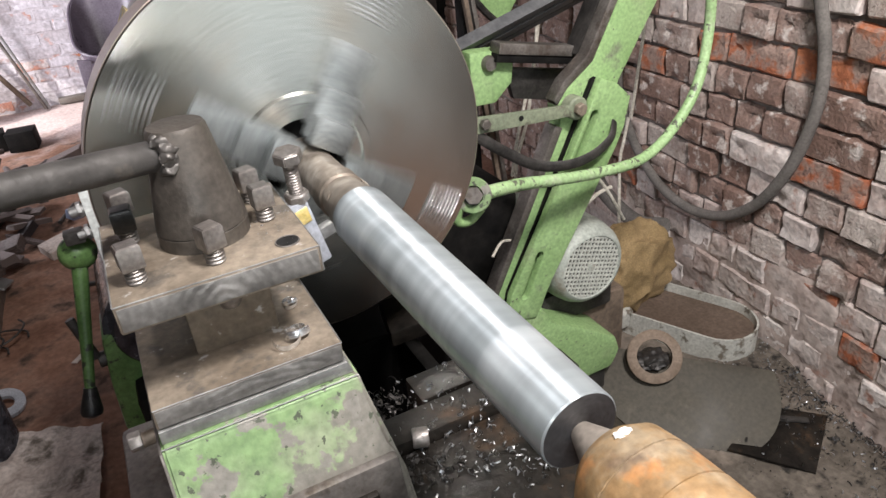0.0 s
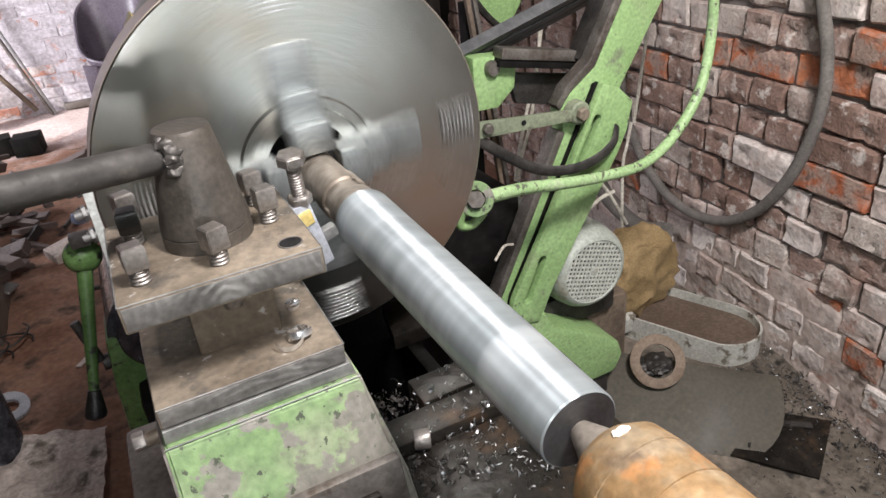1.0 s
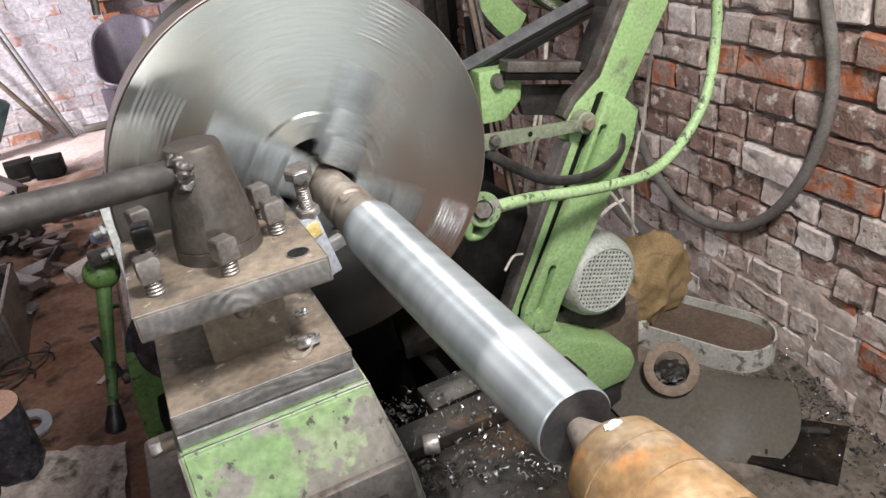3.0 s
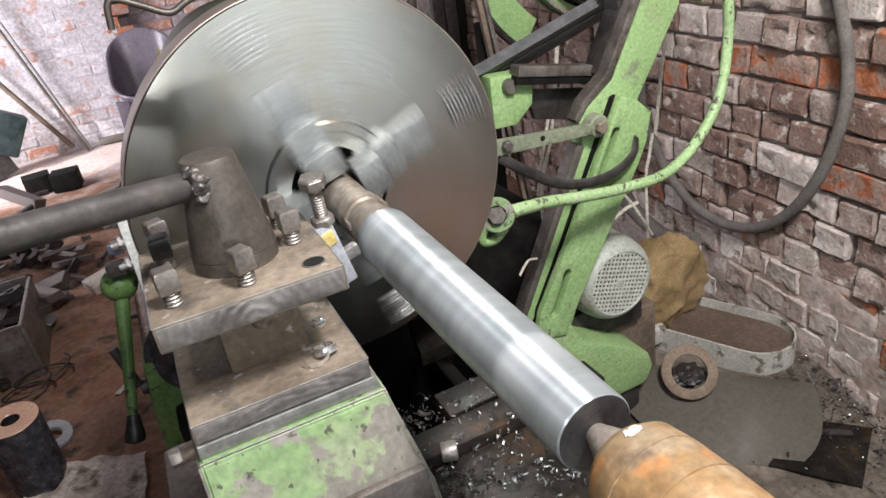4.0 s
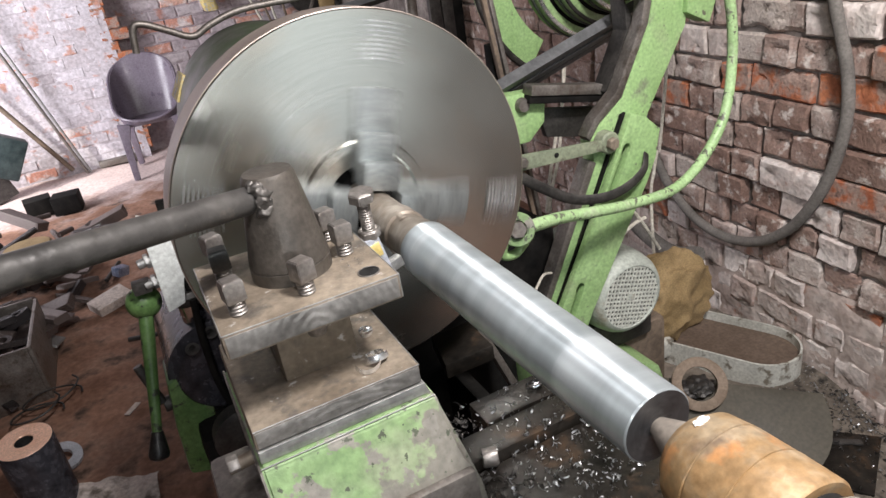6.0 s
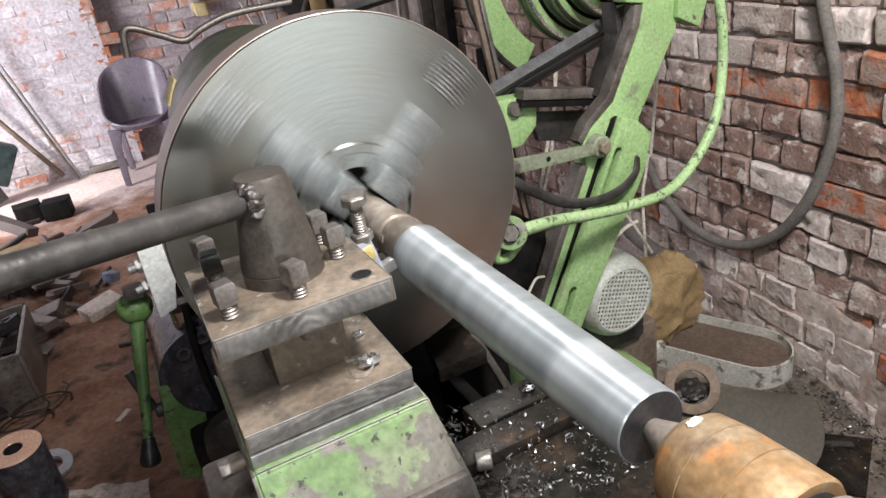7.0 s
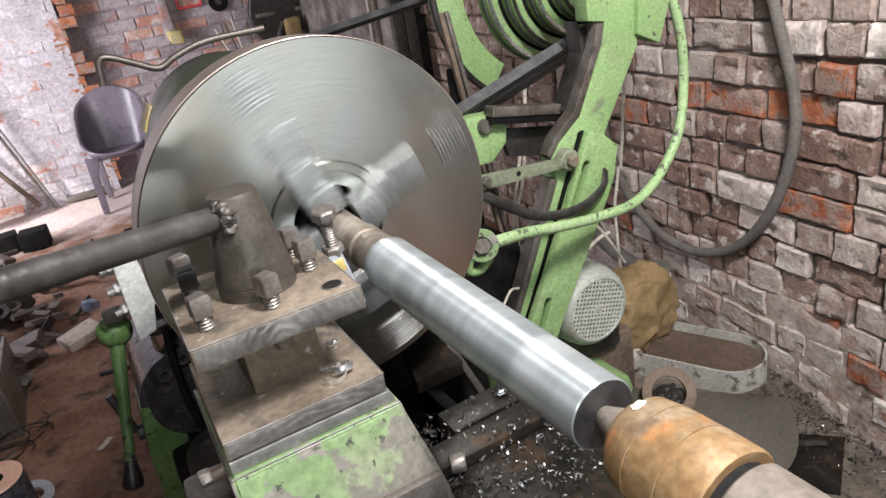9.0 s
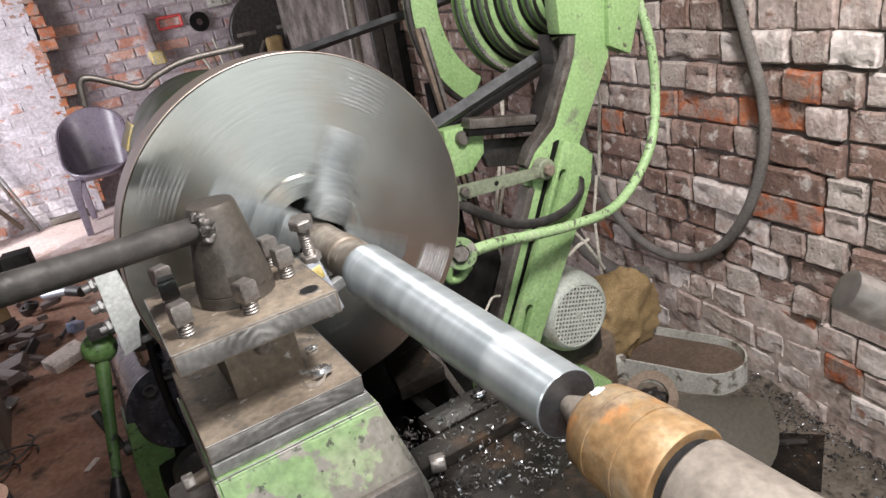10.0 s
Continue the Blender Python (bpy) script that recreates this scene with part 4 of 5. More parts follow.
def belts():
    for k, (dz, dy) in enumerate(((0.004, 0.0), (-0.022, 0.026), (-0.044, 0.052))):
        a, b = Vector((0.12, 1.0 + dy, 0.985 + dz)), Vector((1.03, 1.0 + dy, 1.225 + dz))
        solo("drive_belt", tube([a, a.lerp(b, 0.5), b], 0.0175, 4, 2, 1.2), RUBBER, a, "taut black rubber drive belt", "belt", "drive belts")
    a, b = Vector((0.15, 1.5, 1.262)), Vector((1.05, 1.5, 1.352))
    solo("flat_belt", tube([a, a.lerp(b, 0.5), b], 0.014, 4, 2, 1.6), RUBBER, a, "dark flat belt running up behind the chuck", "belt")
    for x0, z0, x1, z1, m in ((0.612, 1.30, 0.790, 0.02, WOOD), (0.630, 1.30, 0.810, 0.02, STEEL_DARK), (1.08, 1.15, 0.54, 0.02, WHITE), (1.115, 1.15, 0.57, 0.02, STEEL_DARK)):
        solo("upright_strip", box(-0.008, 0.008, -0.006, 0.006, 0, math.hypot(x1 - x0, z1 - z0), 0.002, Matrix.Translation((x1, 1.2, z1)) @ frame_of((x1, 0, z1), (x0, 0, z0))), m, (x1, 1.2, z1), "narrow upright strip behind the chuck", "strip", "strips behind the chuck")
    solo("dark_bracket", box(0.635, 0.665, 1.22, 1.26, 0.0, 1.15, 0.004), BLACK, (0.65, 1.24, 0.0), "dark steel bracket under the pulley", "bracket")
    for pts in ([(1.06, 0.93, 1.30), (1.215, 1.19, 1.08), (1.238, 1.23, 0.947), (1.232, 1.24, 0.82), (1.225, 1.25, 0.697)], [(1.215, 1.25, 0.70), (1.201, 1.25, 0.627), (1.188, 1.25, 0.551), (1.17, 1.22, 0.34)], [(0.878, 1.25, 1.05), (0.868, 1.25, 0.95), (0.836, 1.25, 0.85), (0.80, 1.25, 0.72), (0.78, 1.25, 0.62)],
                [(0.884, 1.252, 1.05), (0.872, 1.256, 0.95), (0.845, 1.26, 0.78), (0.805, 1.26, 0.66), (0.79, 1.25, 0.55), (0.785, 1.23, 0.42), (0.785, 1.22, 0.312)], [(0.862, 1.0, 0.603), (0.90, 1.0, 0.622), (0.943, 1.0, 0.629)], [(0.890, 1.0, 0.675), (0.93, 1.0, 0.62), (0.993, 1.0, 0.513)]):
        solo("hanging_cable", tube(pts, 0.0052, 8, 4), CORD, pts[-1], "thin pale cable hanging behind the stand", "cable", "hanging cables")
    solo("thin_wire", tube([(0.42, 0.76, 0.70), (0.455, 0.78, 0.715), (0.49, 0.80, 0.70)], 0.003, 6, 4), CORD, (0.42, 0.76, 0.7), "short pale wire behind the bar", "wire")


def motor():
    c, back_at = Vector((0.768, 0.862, 0.500)), Vector((0.770, 1.185, 0.494))
    m = thing("electric_motor", (c.x, 1.0, 0.38), "grey-green electric motor with perforated fan cover", "electric motor")
    part("fan_cover", revolve([(-0.001, 0.086), (-0.005, 0.089), (-0.003, 0.096), (0.006, 0.104), (0.022, 0.112), (0.05, 0.117), (0.075, 0.119), (0.078, 0.1185)], c, back_at, 56, cap=False), MOTOR, m, "dusty rounded fan cover")
    part("housing", revolve([(0.07, 0.10), (0.071, 0.117), (0.30, 0.117), (0.305, 0.10)], c, back_at, 48), MOTOR, m)
    t = Matrix.Translation(c) @ frame_of(c, back_at)
    # near-black lining gives the shade behind the grille
    part("dark_inside", revolve([(0.045, 0.0), (0.045, 0.102), (0.012, 0.098)], c, back_at, 40, cap=False), HOLE_SHADE, m)
    bm = None
    r = 0.0875
    for k in range(-7, 8):
        o = k * 0.0118
        w = math.sqrt(max(r * r - o * o, 0.0001))
        bm = box(o - 0.0021, o + 0.0021, -w, w, -0.003, 0.0015, 0, t @ Matrix.Rotation(0.32, 4, "Z"), bm=bm)
        bm = box(-w, w, o - 0.0021, o + 0.0021, -0.0026, 0.0012, 0, t @ Matrix.Rotation(0.32, 4, "Z"), bm=bm)
    part("grille", bm, GRILLE, m, "pale square-mesh grille", smooth=False)
    part("grille_centre", revolve([(-0.004, 0.0), (-0.004, 0.010), (0.0, 0.011)], c, back_at, 24, cap=False), MOTOR, m)
    part("terminal_box", box(c.x - 0.03, c.x + 0.06, 1.02, 1.10, 0.62, 0.67, 0.008), MOTOR, m)
    part("mount", box(0.66, 0.90, 0.93, 1.16, 0.30, 0.40, 0.012), BLACK_STEEL, m)
    solo("motor_block", box(0.62, 0.98, 0.96, 1.25, -0.03, 0.31, 0.02), WOOD, (0.8, 1.1, 0), "dirty wooden block under the motor", "block")


def wall_hose():
    loop = [(0.95, 1.50), (0.89, 1.32), (0.838, 1.185), (0.810, 1.097), (0.765, 0.964), (0.752, 0.85), (0.770, 0.724), (0.816, 0.597), (0.901, 0.469), (1.026, 0.377), (1.175, 0.344),
            (1.317, 0.369), (1.44, 0.446), (1.521, 0.535), (1.576, 0.621), (1.60, 0.75), (1.61, 0.95)]
    pts = [on_wall(a, z, 0.05) for a, z in loop]
    solo("rubber_hose", tube(pts, 0.0165, 14, 10), HOSE, pts[10], "thick black rubber hose looped against the brick wall", "hose")
    pts = [on_wall(1.25, 0.25, 0.08), on_wall(1.40, 0.215, 0.1), on_wall(1.60, 0.30, 0.12), on_wall(1.72, 0.45, 0.08)]
    solo("hose_end", tube(pts, 0.03, 12, 8), HOSE, pts[0], "dark bent hose end against the wall", "hose")


stand()
step_pulley()
belts()
motor()
wall_hose()


# ---- things on the ground by the brick wall ----
def stadium(a, b, r, n=14):
    a, b = Vector(a), Vector(b)
    d = (b - a).normalized()
    s = Vector((d.y, -d.x, 0))
    out = [b + s * r * math.cos(math.pi * k / n) + d * r * math.sin(math.pi * k / n) for k in range(n + 1)]
    return out + [a - s * r * math.cos(math.pi * k / n) - d * r * math.sin(math.pi * k / n) for k in range(n + 1)]


def tray():
    t = thing("belt_guard_tray", (1.28, 1.0, 0), "upturned oblong guard with chipped white rim, full of dust", "belt guard")
    a, b = (1.318, 0.895, 0.0), (1.175, 1.190, 0.0)
    outer, inner = stadium(a, b, 0.118), stadium(a, b, 0.1115)
    bm = bmesh.new()
    loops = []
    for pts, z in ((outer, 0.012), (outer, 0.098), (inner, 0.098), (inner, 0.060)):
        loops.append([bm.verts.new((p.x, p.y, z + 0.02 * (p.y - 1.0))) for p in pts])
    for p, q in zip(loops, loops[1:]):
        for k in range(len(p)):
            bm.faces.new((p[k], p[(k + 1) % len(p)], q[(k + 1) % len(q)], q[k]))
    bmesh.ops.recalc_face_normals(bm, faces=bm.faces)
    part("rim", bm, TRAY_RIM, t, "chipped white rim")
    bm = bmesh.new()
    bm.faces.new([bm.verts.new((p.x, p.y, 0.066 + 0.02 * (p.y - 1.0))) for p in stadium(a, b, 0.112)])
    part("pan", bm, TRAY, t, "dusty brown pan")
    part("arm", tube([(1.105, 1.10, 0.075), (1.05, 1.18, 0.085), (0.99, 1.24, 0.09), (0.93, 1.29, 0.11)], 0.022, 10, 6, 0.6), TRAY_RIM, t, "white-painted arm")
    part("arm_knuckle", box(1.05, 1.12, 1.07, 1.14, 0.04, 0.11, 0.014, seg=3), TRAY_RIM, t)
    solo("brown_sack", roughen(box(1.13, 1.34, 1.20, 1.32, -0.02, 0.19, 0.03, seg=3), 0.02, 0.09), TRAY, (1.2, 1.26, 0), "brown dusty board behind the guard", "board")


def rag_heap():
    o = bmesh.new()
    bmesh.ops.create_icosphere(o, subdivisions=5, radius=1)
    for v in o.verts:
        p = v.co.copy()
        fold = abs(noise.noise(p * 1.7 + Vector((3, 1, 7)))) * 0.42 + abs(noise.noise(p * 4.1)) * 0.14
        v.co = Vector((1.17 + p.x * 0.19 * (1.08 - fold), 1.17 + p.y * 0.10 * (1.1 - fold), 0.20 + p.z * 0.165 * (1.1 - fold)))
    return o


def right_ground():
    tray()
    n = Vector((-0.42, -0.62, 0.66))
    c = Vector((0.952, 0.80, 0.165))
    bm = revolve([(-0.009, 0.049), (-0.009, 0.074), (-0.007, 0.077), (0.007, 0.077), (0.009, 0.074), (0.009, 0.049), (-0.009, 0.049)], c, c + n, 56, cap=False)
    solo("flange_ring", roughen(bm, 0.001, 0.03), RING, c, "rusty flat steel ring leaning on a sheet", "ring")
    # dark lump added behind the ring so that its hole reads dark
    o = bmesh.new()
    bmesh.ops.create_icosphere(o, subdivisions=4, radius=1)
    for v in o.verts:
        v.co = c + Vector((0.012, 0.018, -0.026)) + Vector((v.co.x * 0.046, v.co.y * 0.042, v.co.z * 0.024)) * (1 + 0.35 * noise.noise(v.co * 3.1))
    solo("ring_backing", o, BLACK_STEEL, c, "dark lump added to darken the ring's hole", "swarf")
    # half-round sheet leaning back
    p0, p1 = Vector((1.205, 0.600, 0.135)), Vector((0.80, 1.02, 0.15))
    low = Vector((0.905, 0.57, 0.005))
    mid = (p0 + p1) / 2
    pts = [p0]
    for k in range(1, 24):
        a = math.pi * k / 24
        pts.append(mid + (p0 - mid) * math.cos(a) + (low - mid) * 1.02 * math.sin(a))
    pts.append(p1)
    u = (p0 - p1).cross(low - mid).normalized()
    solo("half_round_sheet", prism(pts, u * 0.006, 0.001), SHEET, low, "dull half-round steel sheet leaning over scrap", "steel sheet")
    solo("sheet_mark", tube([Vector((1.005, 0.705, 0.098)), Vector((1.012, 0.700, 0.090)), Vector((1.024, 0.700, 0.089))], 0.002, 6, 3), BLACK, (1.0, 0.7, 0.09), "small dark hook on the sheet", "hook")
    solo("iron_plate", roughen(prism([(1.09, 0.36, 0.018), (1.29, 0.475, 0.018), (1.17, 0.60, 0.022), (0.97, 0.53, 0.018)], (0, 0, 0.008), 0.001), 0.003, 0.1), BED, (1.1, 0.5, 0), "dark flat iron plate on the soil", "iron plate")
    solo("iron_strip", box(-0.07, 0.07, -0.01, 0.01, 0.026, 0.031, 0.001, Matrix.Translation((1.17, 0.53, 0.004)) @ Matrix.Rotation(-0.7, 4, "Z")), BLACK_STEEL, (1.17, 0.53, 0.03), "narrow dark strip on the plate", "strip")
    solo("cleaning_rag", rag_heap(), CLOTH, (1.15, 1.15, 0.1), "crumpled ochre rag heaped behind the motor", "rag")
    # crank levers of the tailstock, close to the operator
    q = thing("tailstock_lever", (-0.01, -0.3, 1.3), "smooth grey steel tailstock lever", "lever")
    a, b = Vector((-0.0255, -0.3045, 1.307)), Vector((0.06, -0.385, 1.235))
    part("bar", revolve([(0.0, 0.006), (0.001, 0.0085), (0.004, 0.0086), (0.2, 0.0088)], a, b, 28), STEEL_DARK, q)
    part("lever_base", rod(a.lerp(b, 1.0), (0.04, -0.43, 1.16), 0.014), QUILL, q)


right_ground()


# ---- operator's side: gear housing, levers, scrap, bush, chair ----
def gear_housing():
    g = thing("gear_housing", (-0.3, 1.0, 0.3), "oily dark gear housing with green flank below the chuck", "gearbox")
    part("drum", revolve([(0, 0.085), (0.02, 0.105), (0.30, 0.110), (0.32, 0.09)], (-0.245, 0.915, 0.700), (-0.235, 2, 0.70), 40), CASTING, g, "oily black drum")
    part("neck", rod((-0.263, 0.985, 0.77), (-0.262, 0.985, 0.865), 0.024, 0.026), CHROME, g, "bright steel neck")
    part("collar", revolve([(0, 0.03), (0.01, 0.036), (0.02, 0.036), (0.03, 0.028)], (-0.262, 0.985, 0.838), None, 24), BLACK_STEEL, g)
    for x, y in ((-0.287, 0.925), (-0.245, 0.932)):
        part("oil_hole", revolve([(0, 0.013), (0.004, 0.014), (0.004, 0.008), (0.0, 0.008)], (x, y - 0.02, 0.79 if x > -0.26 else 0.772), (x, y - 0.12, 0.92), 16), BLACK_STEEL, g)
    part("flank", prism([(-0.355, 0.92, 0.705), (-0.315, 0.92, 0.725), (-0.285, 0.92, 0.62), (-0.305, 0.92, 0.46), (-0.375, 0.92, 0.48), (-0.368, 0.92, 0.60)], (0, 0.12, 0), 0.01), GREEN_DARK, g, "green painted flank")
    part("gear_wheel", revolve([(0, 0.045), (0.006, 0.062), (0.04, 0.062), (0.046, 0.045)], (-0.245, 0.80, 0.600), (-0.245, 2, 0.60), 36), BLACK_STEEL, g)
    part("lower_body", box(-0.33, -0.18, 0.84, 1.2, 0.02, 0.60, 0.02), BLACK, g)
    part("pipe", tube([(-0.255, 0.905, 0.875), (-0.262, 0.895, 0.80), (-0.262, 0.89, 0.70), (-0.250, 0.885, 0.62)], 0.0075, 10, 6), BLACK, g, "black pipe")
    w = thing("white_guard", (-0.285, 0.95, 0.86), "white enamelled switch bracket with steel bolts", "bracket")
    part("plate", prism([(-0.302, 0.945, 1.050), (-0.262, 0.945, 1.035), (-0.248, 0.945, 0.915), (-0.258, 0.945, 0.905), (-0.270, 0.945, 0.855), (-0.305, 0.945, 0.845)], (0, 0.02, 0), 0.003), WHITE, w, "white enamelled plate")
    for z in (1.005, 0.96, 0.915):
        b = part("bolt", rod((-0.300, 0.955, z), (-0.328, 0.955, z - 0.004), 0.0095), STEEL_CUT, w, "steel bolt")
        part("bolt_nut", nut((-0.305, 0.955, z), (-0.314, 0.955, z - 0.001), 0.015, 6), STEEL_CUT, b)
    part("dark_back", box(-0.262, -0.225, 0.965, 0.99, 0.84, 1.06, 0.004), BLACK, w)
    part("block", box(-0.352, -0.318, 0.95, 0.975, 0.897, 0.922, 0.003), BLACK_STEEL, w)
    l = thing("speed_lever", (-0.37, 0.95, 0.65), "green lever with ball boss and black knob", "lever")
    o = bmesh.new()
    bmesh.ops.create_uvsphere(o, u_segments=28, v_segments=18, radius=0.0345)
    bmesh.ops.translate(o, verts=o.verts, vec=(-0.344, 0.998, 0.862))
    part("boss", o, GREEN_DARK, l, "green ball boss")
    a, b = Vector((-0.348, 0.985, 0.84)), Vector((-0.401, 0.90, 0.628))
    part("arm", rod(a, b, 0.0145, 0.0095), GREEN_DARK, l, "chipped green arm")
    d = (b - a).normalized()
    part("knob", revolve([(0, 0.0115), (0.006, 0.0125), (0.03, 0.0175), (0.045, 0.0205), (0.053, 0.0185), (0.058, 0.010)], b, b + d, 24), BOLT_BLACK, l, "black ball-shaped grip")
    part("pivot", rod((-0.375, 0.94, 0.655), (-0.33, 0.945, 0.655), 0.016), BLACK_STEEL, l)
    part("short_bar", rod((-0.395, 0.95, 0.755), (-0.375, 0.935, 0.665), 0.009), BLACK_STEEL, l)
    s = thing("bent_bar", (-0.1, 1.2, 1.3), "grey bent steel bar over the headstock", "bar")
    part("bar", tube([(-0.200, 1.2, 1.305), (-0.192, 1.2, 1.352), (-0.170, 1.2, 1.357), (-0.125, 1.2, 1.335), (-0.082, 1.2, 1.316), (-0.04, 1.2, 1.333), (0.03, 1.2, 1.350), (0.16, 1.2, 1.352)], 0.0072, 10, 8), STEEL_DARK, s)
    solo("yellow_tag", roughen(box(-0.030, 0.030, -0.045, 0.045, -0.003, 0.005, 0.002, pose(-0.135, 1.260, 1.215, 0, -61, 0), 2), 0.003, 0.02), YELLOW, (-0.135, 1.260, 1.215), "faded yellow paint tag on the headstock", "tag")
    solo("apron_plate", box(-0.30, -0.245, 0.13, 0.34, 0.42, 0.93, 0.01), STEEL_DARK, (-0.27, 0.2, 0.42), "brown dusty apron plate below the slide", "apron")
    solo("apron_rod", rod((-0.36, 0.16, 0.865), (-0.255, 0.15, 0.860), 0.0065), CHROME, (-0.3, 0.15, 0.86), "short bright steel rod by the apron", "rod")
    solo("lead_rod", rod((-0.225, -1.2, 0.66), (-0.225, 0.9, 0.66), 0.014), STEEL_DARK, (-0.225, 0, 0.66), "dark lead screw along the bed", "screw")


def scrap():
    rnd = random.Random(5)
    meshes = []
    for k in range(6):
        if k < 3:
            bm = roughen(box(-0.5, 0.5, -0.5, 0.5, -0.5, 0.5, 0.04, seg=1), 0.06, 0.7)
        elif k == 4:
            bm = roughen(prism([(-0.5, -0.5, 0), (0.35, -0.5, 0), (0.5, 0.1, 0), (0.2, 0.5, 0), (-0.45, 0.4, 0)], (0, 0, 0.6), 0.02), 0.05, 0.6)
        elif k < 5:
            bm = rod((-0.5, 0, 0), (0.5, 0, 0), 0.5, 0.5, 10)
        else:
            bm = revolve([(-0.5, 0.3), (-0.5, 0.5), (0.5, 0.5), (0.5, 0.3), (-0.5, 0.3)], (0, 0, 0), None, 14, cap=False)
        me = bpy.data.meshes.new("scrap_piece")
        bm.to_mesh(me)
        bm.free()
        me.materials.append(SCRAP)
        meshes.append(me)
    bright = meshes[0].copy()
    bright.materials[0] = STEEL_CUT
    for k in range(120):
        y = rnd.uniform(2.15, 4.4)
        x = -1.42 + rnd.random() ** 1.5 * (0.40 + 0.16 * (y - 2.1)) + (y - 2.2) * 0.08
        me = meshes[rnd.randrange(6)]
        big = rnd.random() < 0.16
        s = Vector((rnd.uniform(0.10, 0.3), rnd.uniform(0.03, 0.12), rnd.uniform(0.015, 0.06))) * (1.3 if big else 0.8)
        if me is meshes[3]:
            s = Vector((rnd.uniform(0.12, 0.45), 0.035, 0.035))
        if me is meshes[5]:
            s = Vector((0.12, 0.12, 0.05)) * rnd.uniform(0.5, 1.1)
        if rnd.random() < 0.08:
            me = bright
            s = Vector((0.12, 0.08, 0.01))
        z = 0.02 + rnd.random() * 0.20 * max(0.0, min(1.0, (-0.85 - x) * 3 + 0.5))
        ob = new("scrap_piece", me)
        ob.matrix_world = pose(x, y, z, rnd.uniform(-18, 18), rnd.uniform(-22, 22), rnd.uniform(0, 180)) @ Matrix.Diagonal((*s, 1))
        tagged(ob, "bright offcut lying on the scrap heap" if me is bright else "rusty dark iron scrap piece in a heap on the earth", "scrap metal", "scrap heap")
    b = thing("scrap_bin", (-1.1, 2.6, 0), "low dark sheet-iron box filled with iron scrap", "box")
    for x0, x1, y0, y1 in ((-1.30, -1.285, 2.38, 2.86), (-0.875, -0.86, 2.38, 2.86), (-1.285, -0.875, 2.38, 2.395), (-1.285, -0.875, 2.845, 2.86)):
        part("side", roughen(box(x0, x1, y0, y1, -0.02, 0.235 + 0.02 * (x1 + y0 - 1.4), 0.003), 0.005, 0.2), STEEL_DARK, b, "dented iron side")
    part("filling", roughen(box(-1.284, -0.876, 2.396, 2.844, 0.0, 0.17, 0.01), 0.02, 0.08), SCRAP, b, "dark oily filling")
    for k in range(26):
        ob = new("scrap_piece", meshes[k % 6])
        ob.matrix_world = pose(rnd.uniform(-1.22, -0.94), rnd.uniform(2.45, 2.79), 0.185 + rnd.random() * 0.04, rnd.uniform(-25, 25), rnd.uniform(-25, 25), rnd.uniform(0, 180)) @ Matrix.Diagonal((rnd.uniform(0.08, 0.17), rnd.uniform(0.03, 0.07), rnd.uniform(0.02, 0.045), 1))
        tagged(ob, "rusty dark iron scrap piece in a sheet-iron box", "scrap metal", "scrap heap")
    solo("ochre_drum", revolve([(0, 0.11), (0.01, 0.125), (0.15, 0.125), (0.16, 0.115), (0.16, 0.0)], (-0.96, 3.72, 0.06), None, 24), CLOTH, (-0.96, 3.72, 0.06), "ochre tin drum among the scrap", "drum")
    for x, y, a, n in ((-0.60, 3.02, 40, 0.30), (-0.56, 2.62, -20, 0.16), (-0.63, 3.4, 70, 0.22)):
        solo("floor_rod", rod((x, y, 0.012), (x + n * math.cos(radians(a)), y + n * math.sin(radians(a)), 0.015), 0.011), BLACK_STEEL, (x, y, 0.01), "dark iron rod lying on the earth", "rod", "rods on the floor")
    for x, y, a in ((-0.58, 2.06, 0.9), (-0.50, 2.9, 2.0)):
        solo("paper_scrap", roughen(box(-0.035, 0.035, -0.012, 0.012, 0, 0.004, 0.001, Matrix.Translation((x, y, 0.004)) @ Matrix.Rotation(a, 4, "Z")), 0.004, 0.03), PAPER if a > 0.6 else CORD, (x, y, 0), "pale torn scrap on the earth", "paper scrap", "scraps on the floor")
    p = thing("pale_pipe", (-0.68, 3.97, 0.07), "pale pipe with a black end lying on the scrap", "pipe")
    part("tube", rod((-0.675, 3.970, 0.08), (-0.538, 3.843, 0.10), 0.026), WASHER, p)
    part("end_cap", rod((-0.538, 3.843, 0.10), (-0.470, 3.743, 0.10), 0.032), BOLT_BLACK, p, "black end")
    solo("pale_offcut", roughen(box(-0.09, 0.09, -0.06, 0.06, 0.0, 0.045, 0.004, pose(-0.611, 3.071, 0.01, 6, -5, 25)), 0.004, 0.06), PAPER, (-0.611, 3.071, 0), "pale dusty offcut lying by the scrap", "offcut")
    solo("blue_tin", roughen(box(-0.035, 0.035, -0.025, 0.025, 0.0, 0.05, 0.006, pose(-0.552, 3.366, 0.03, 10, 12, 40)), 0.006, 0.05), BLUE_TIN, (-0.552, 3.366, 0), "crushed bluish tin on the scrap", "tin")
    for k, (x, y, r) in enumerate(((-0.85, 2.30, 0.10), (-0.90, 2.22, 0.085))):
        pts = [(x + r * math.cos(0.5 * i) * (1 + 0.1 * math.sin(i)), y + r * 0.8 * math.sin(0.5 * i), 0.02 + 0.004 * i) for i in range(15)]
        solo("wire_coil", tube(pts, 0.004, 6, 4), BLACK_STEEL, (x, y, 0), "loose dark wire coil on the earth", "wire", "wire coils")


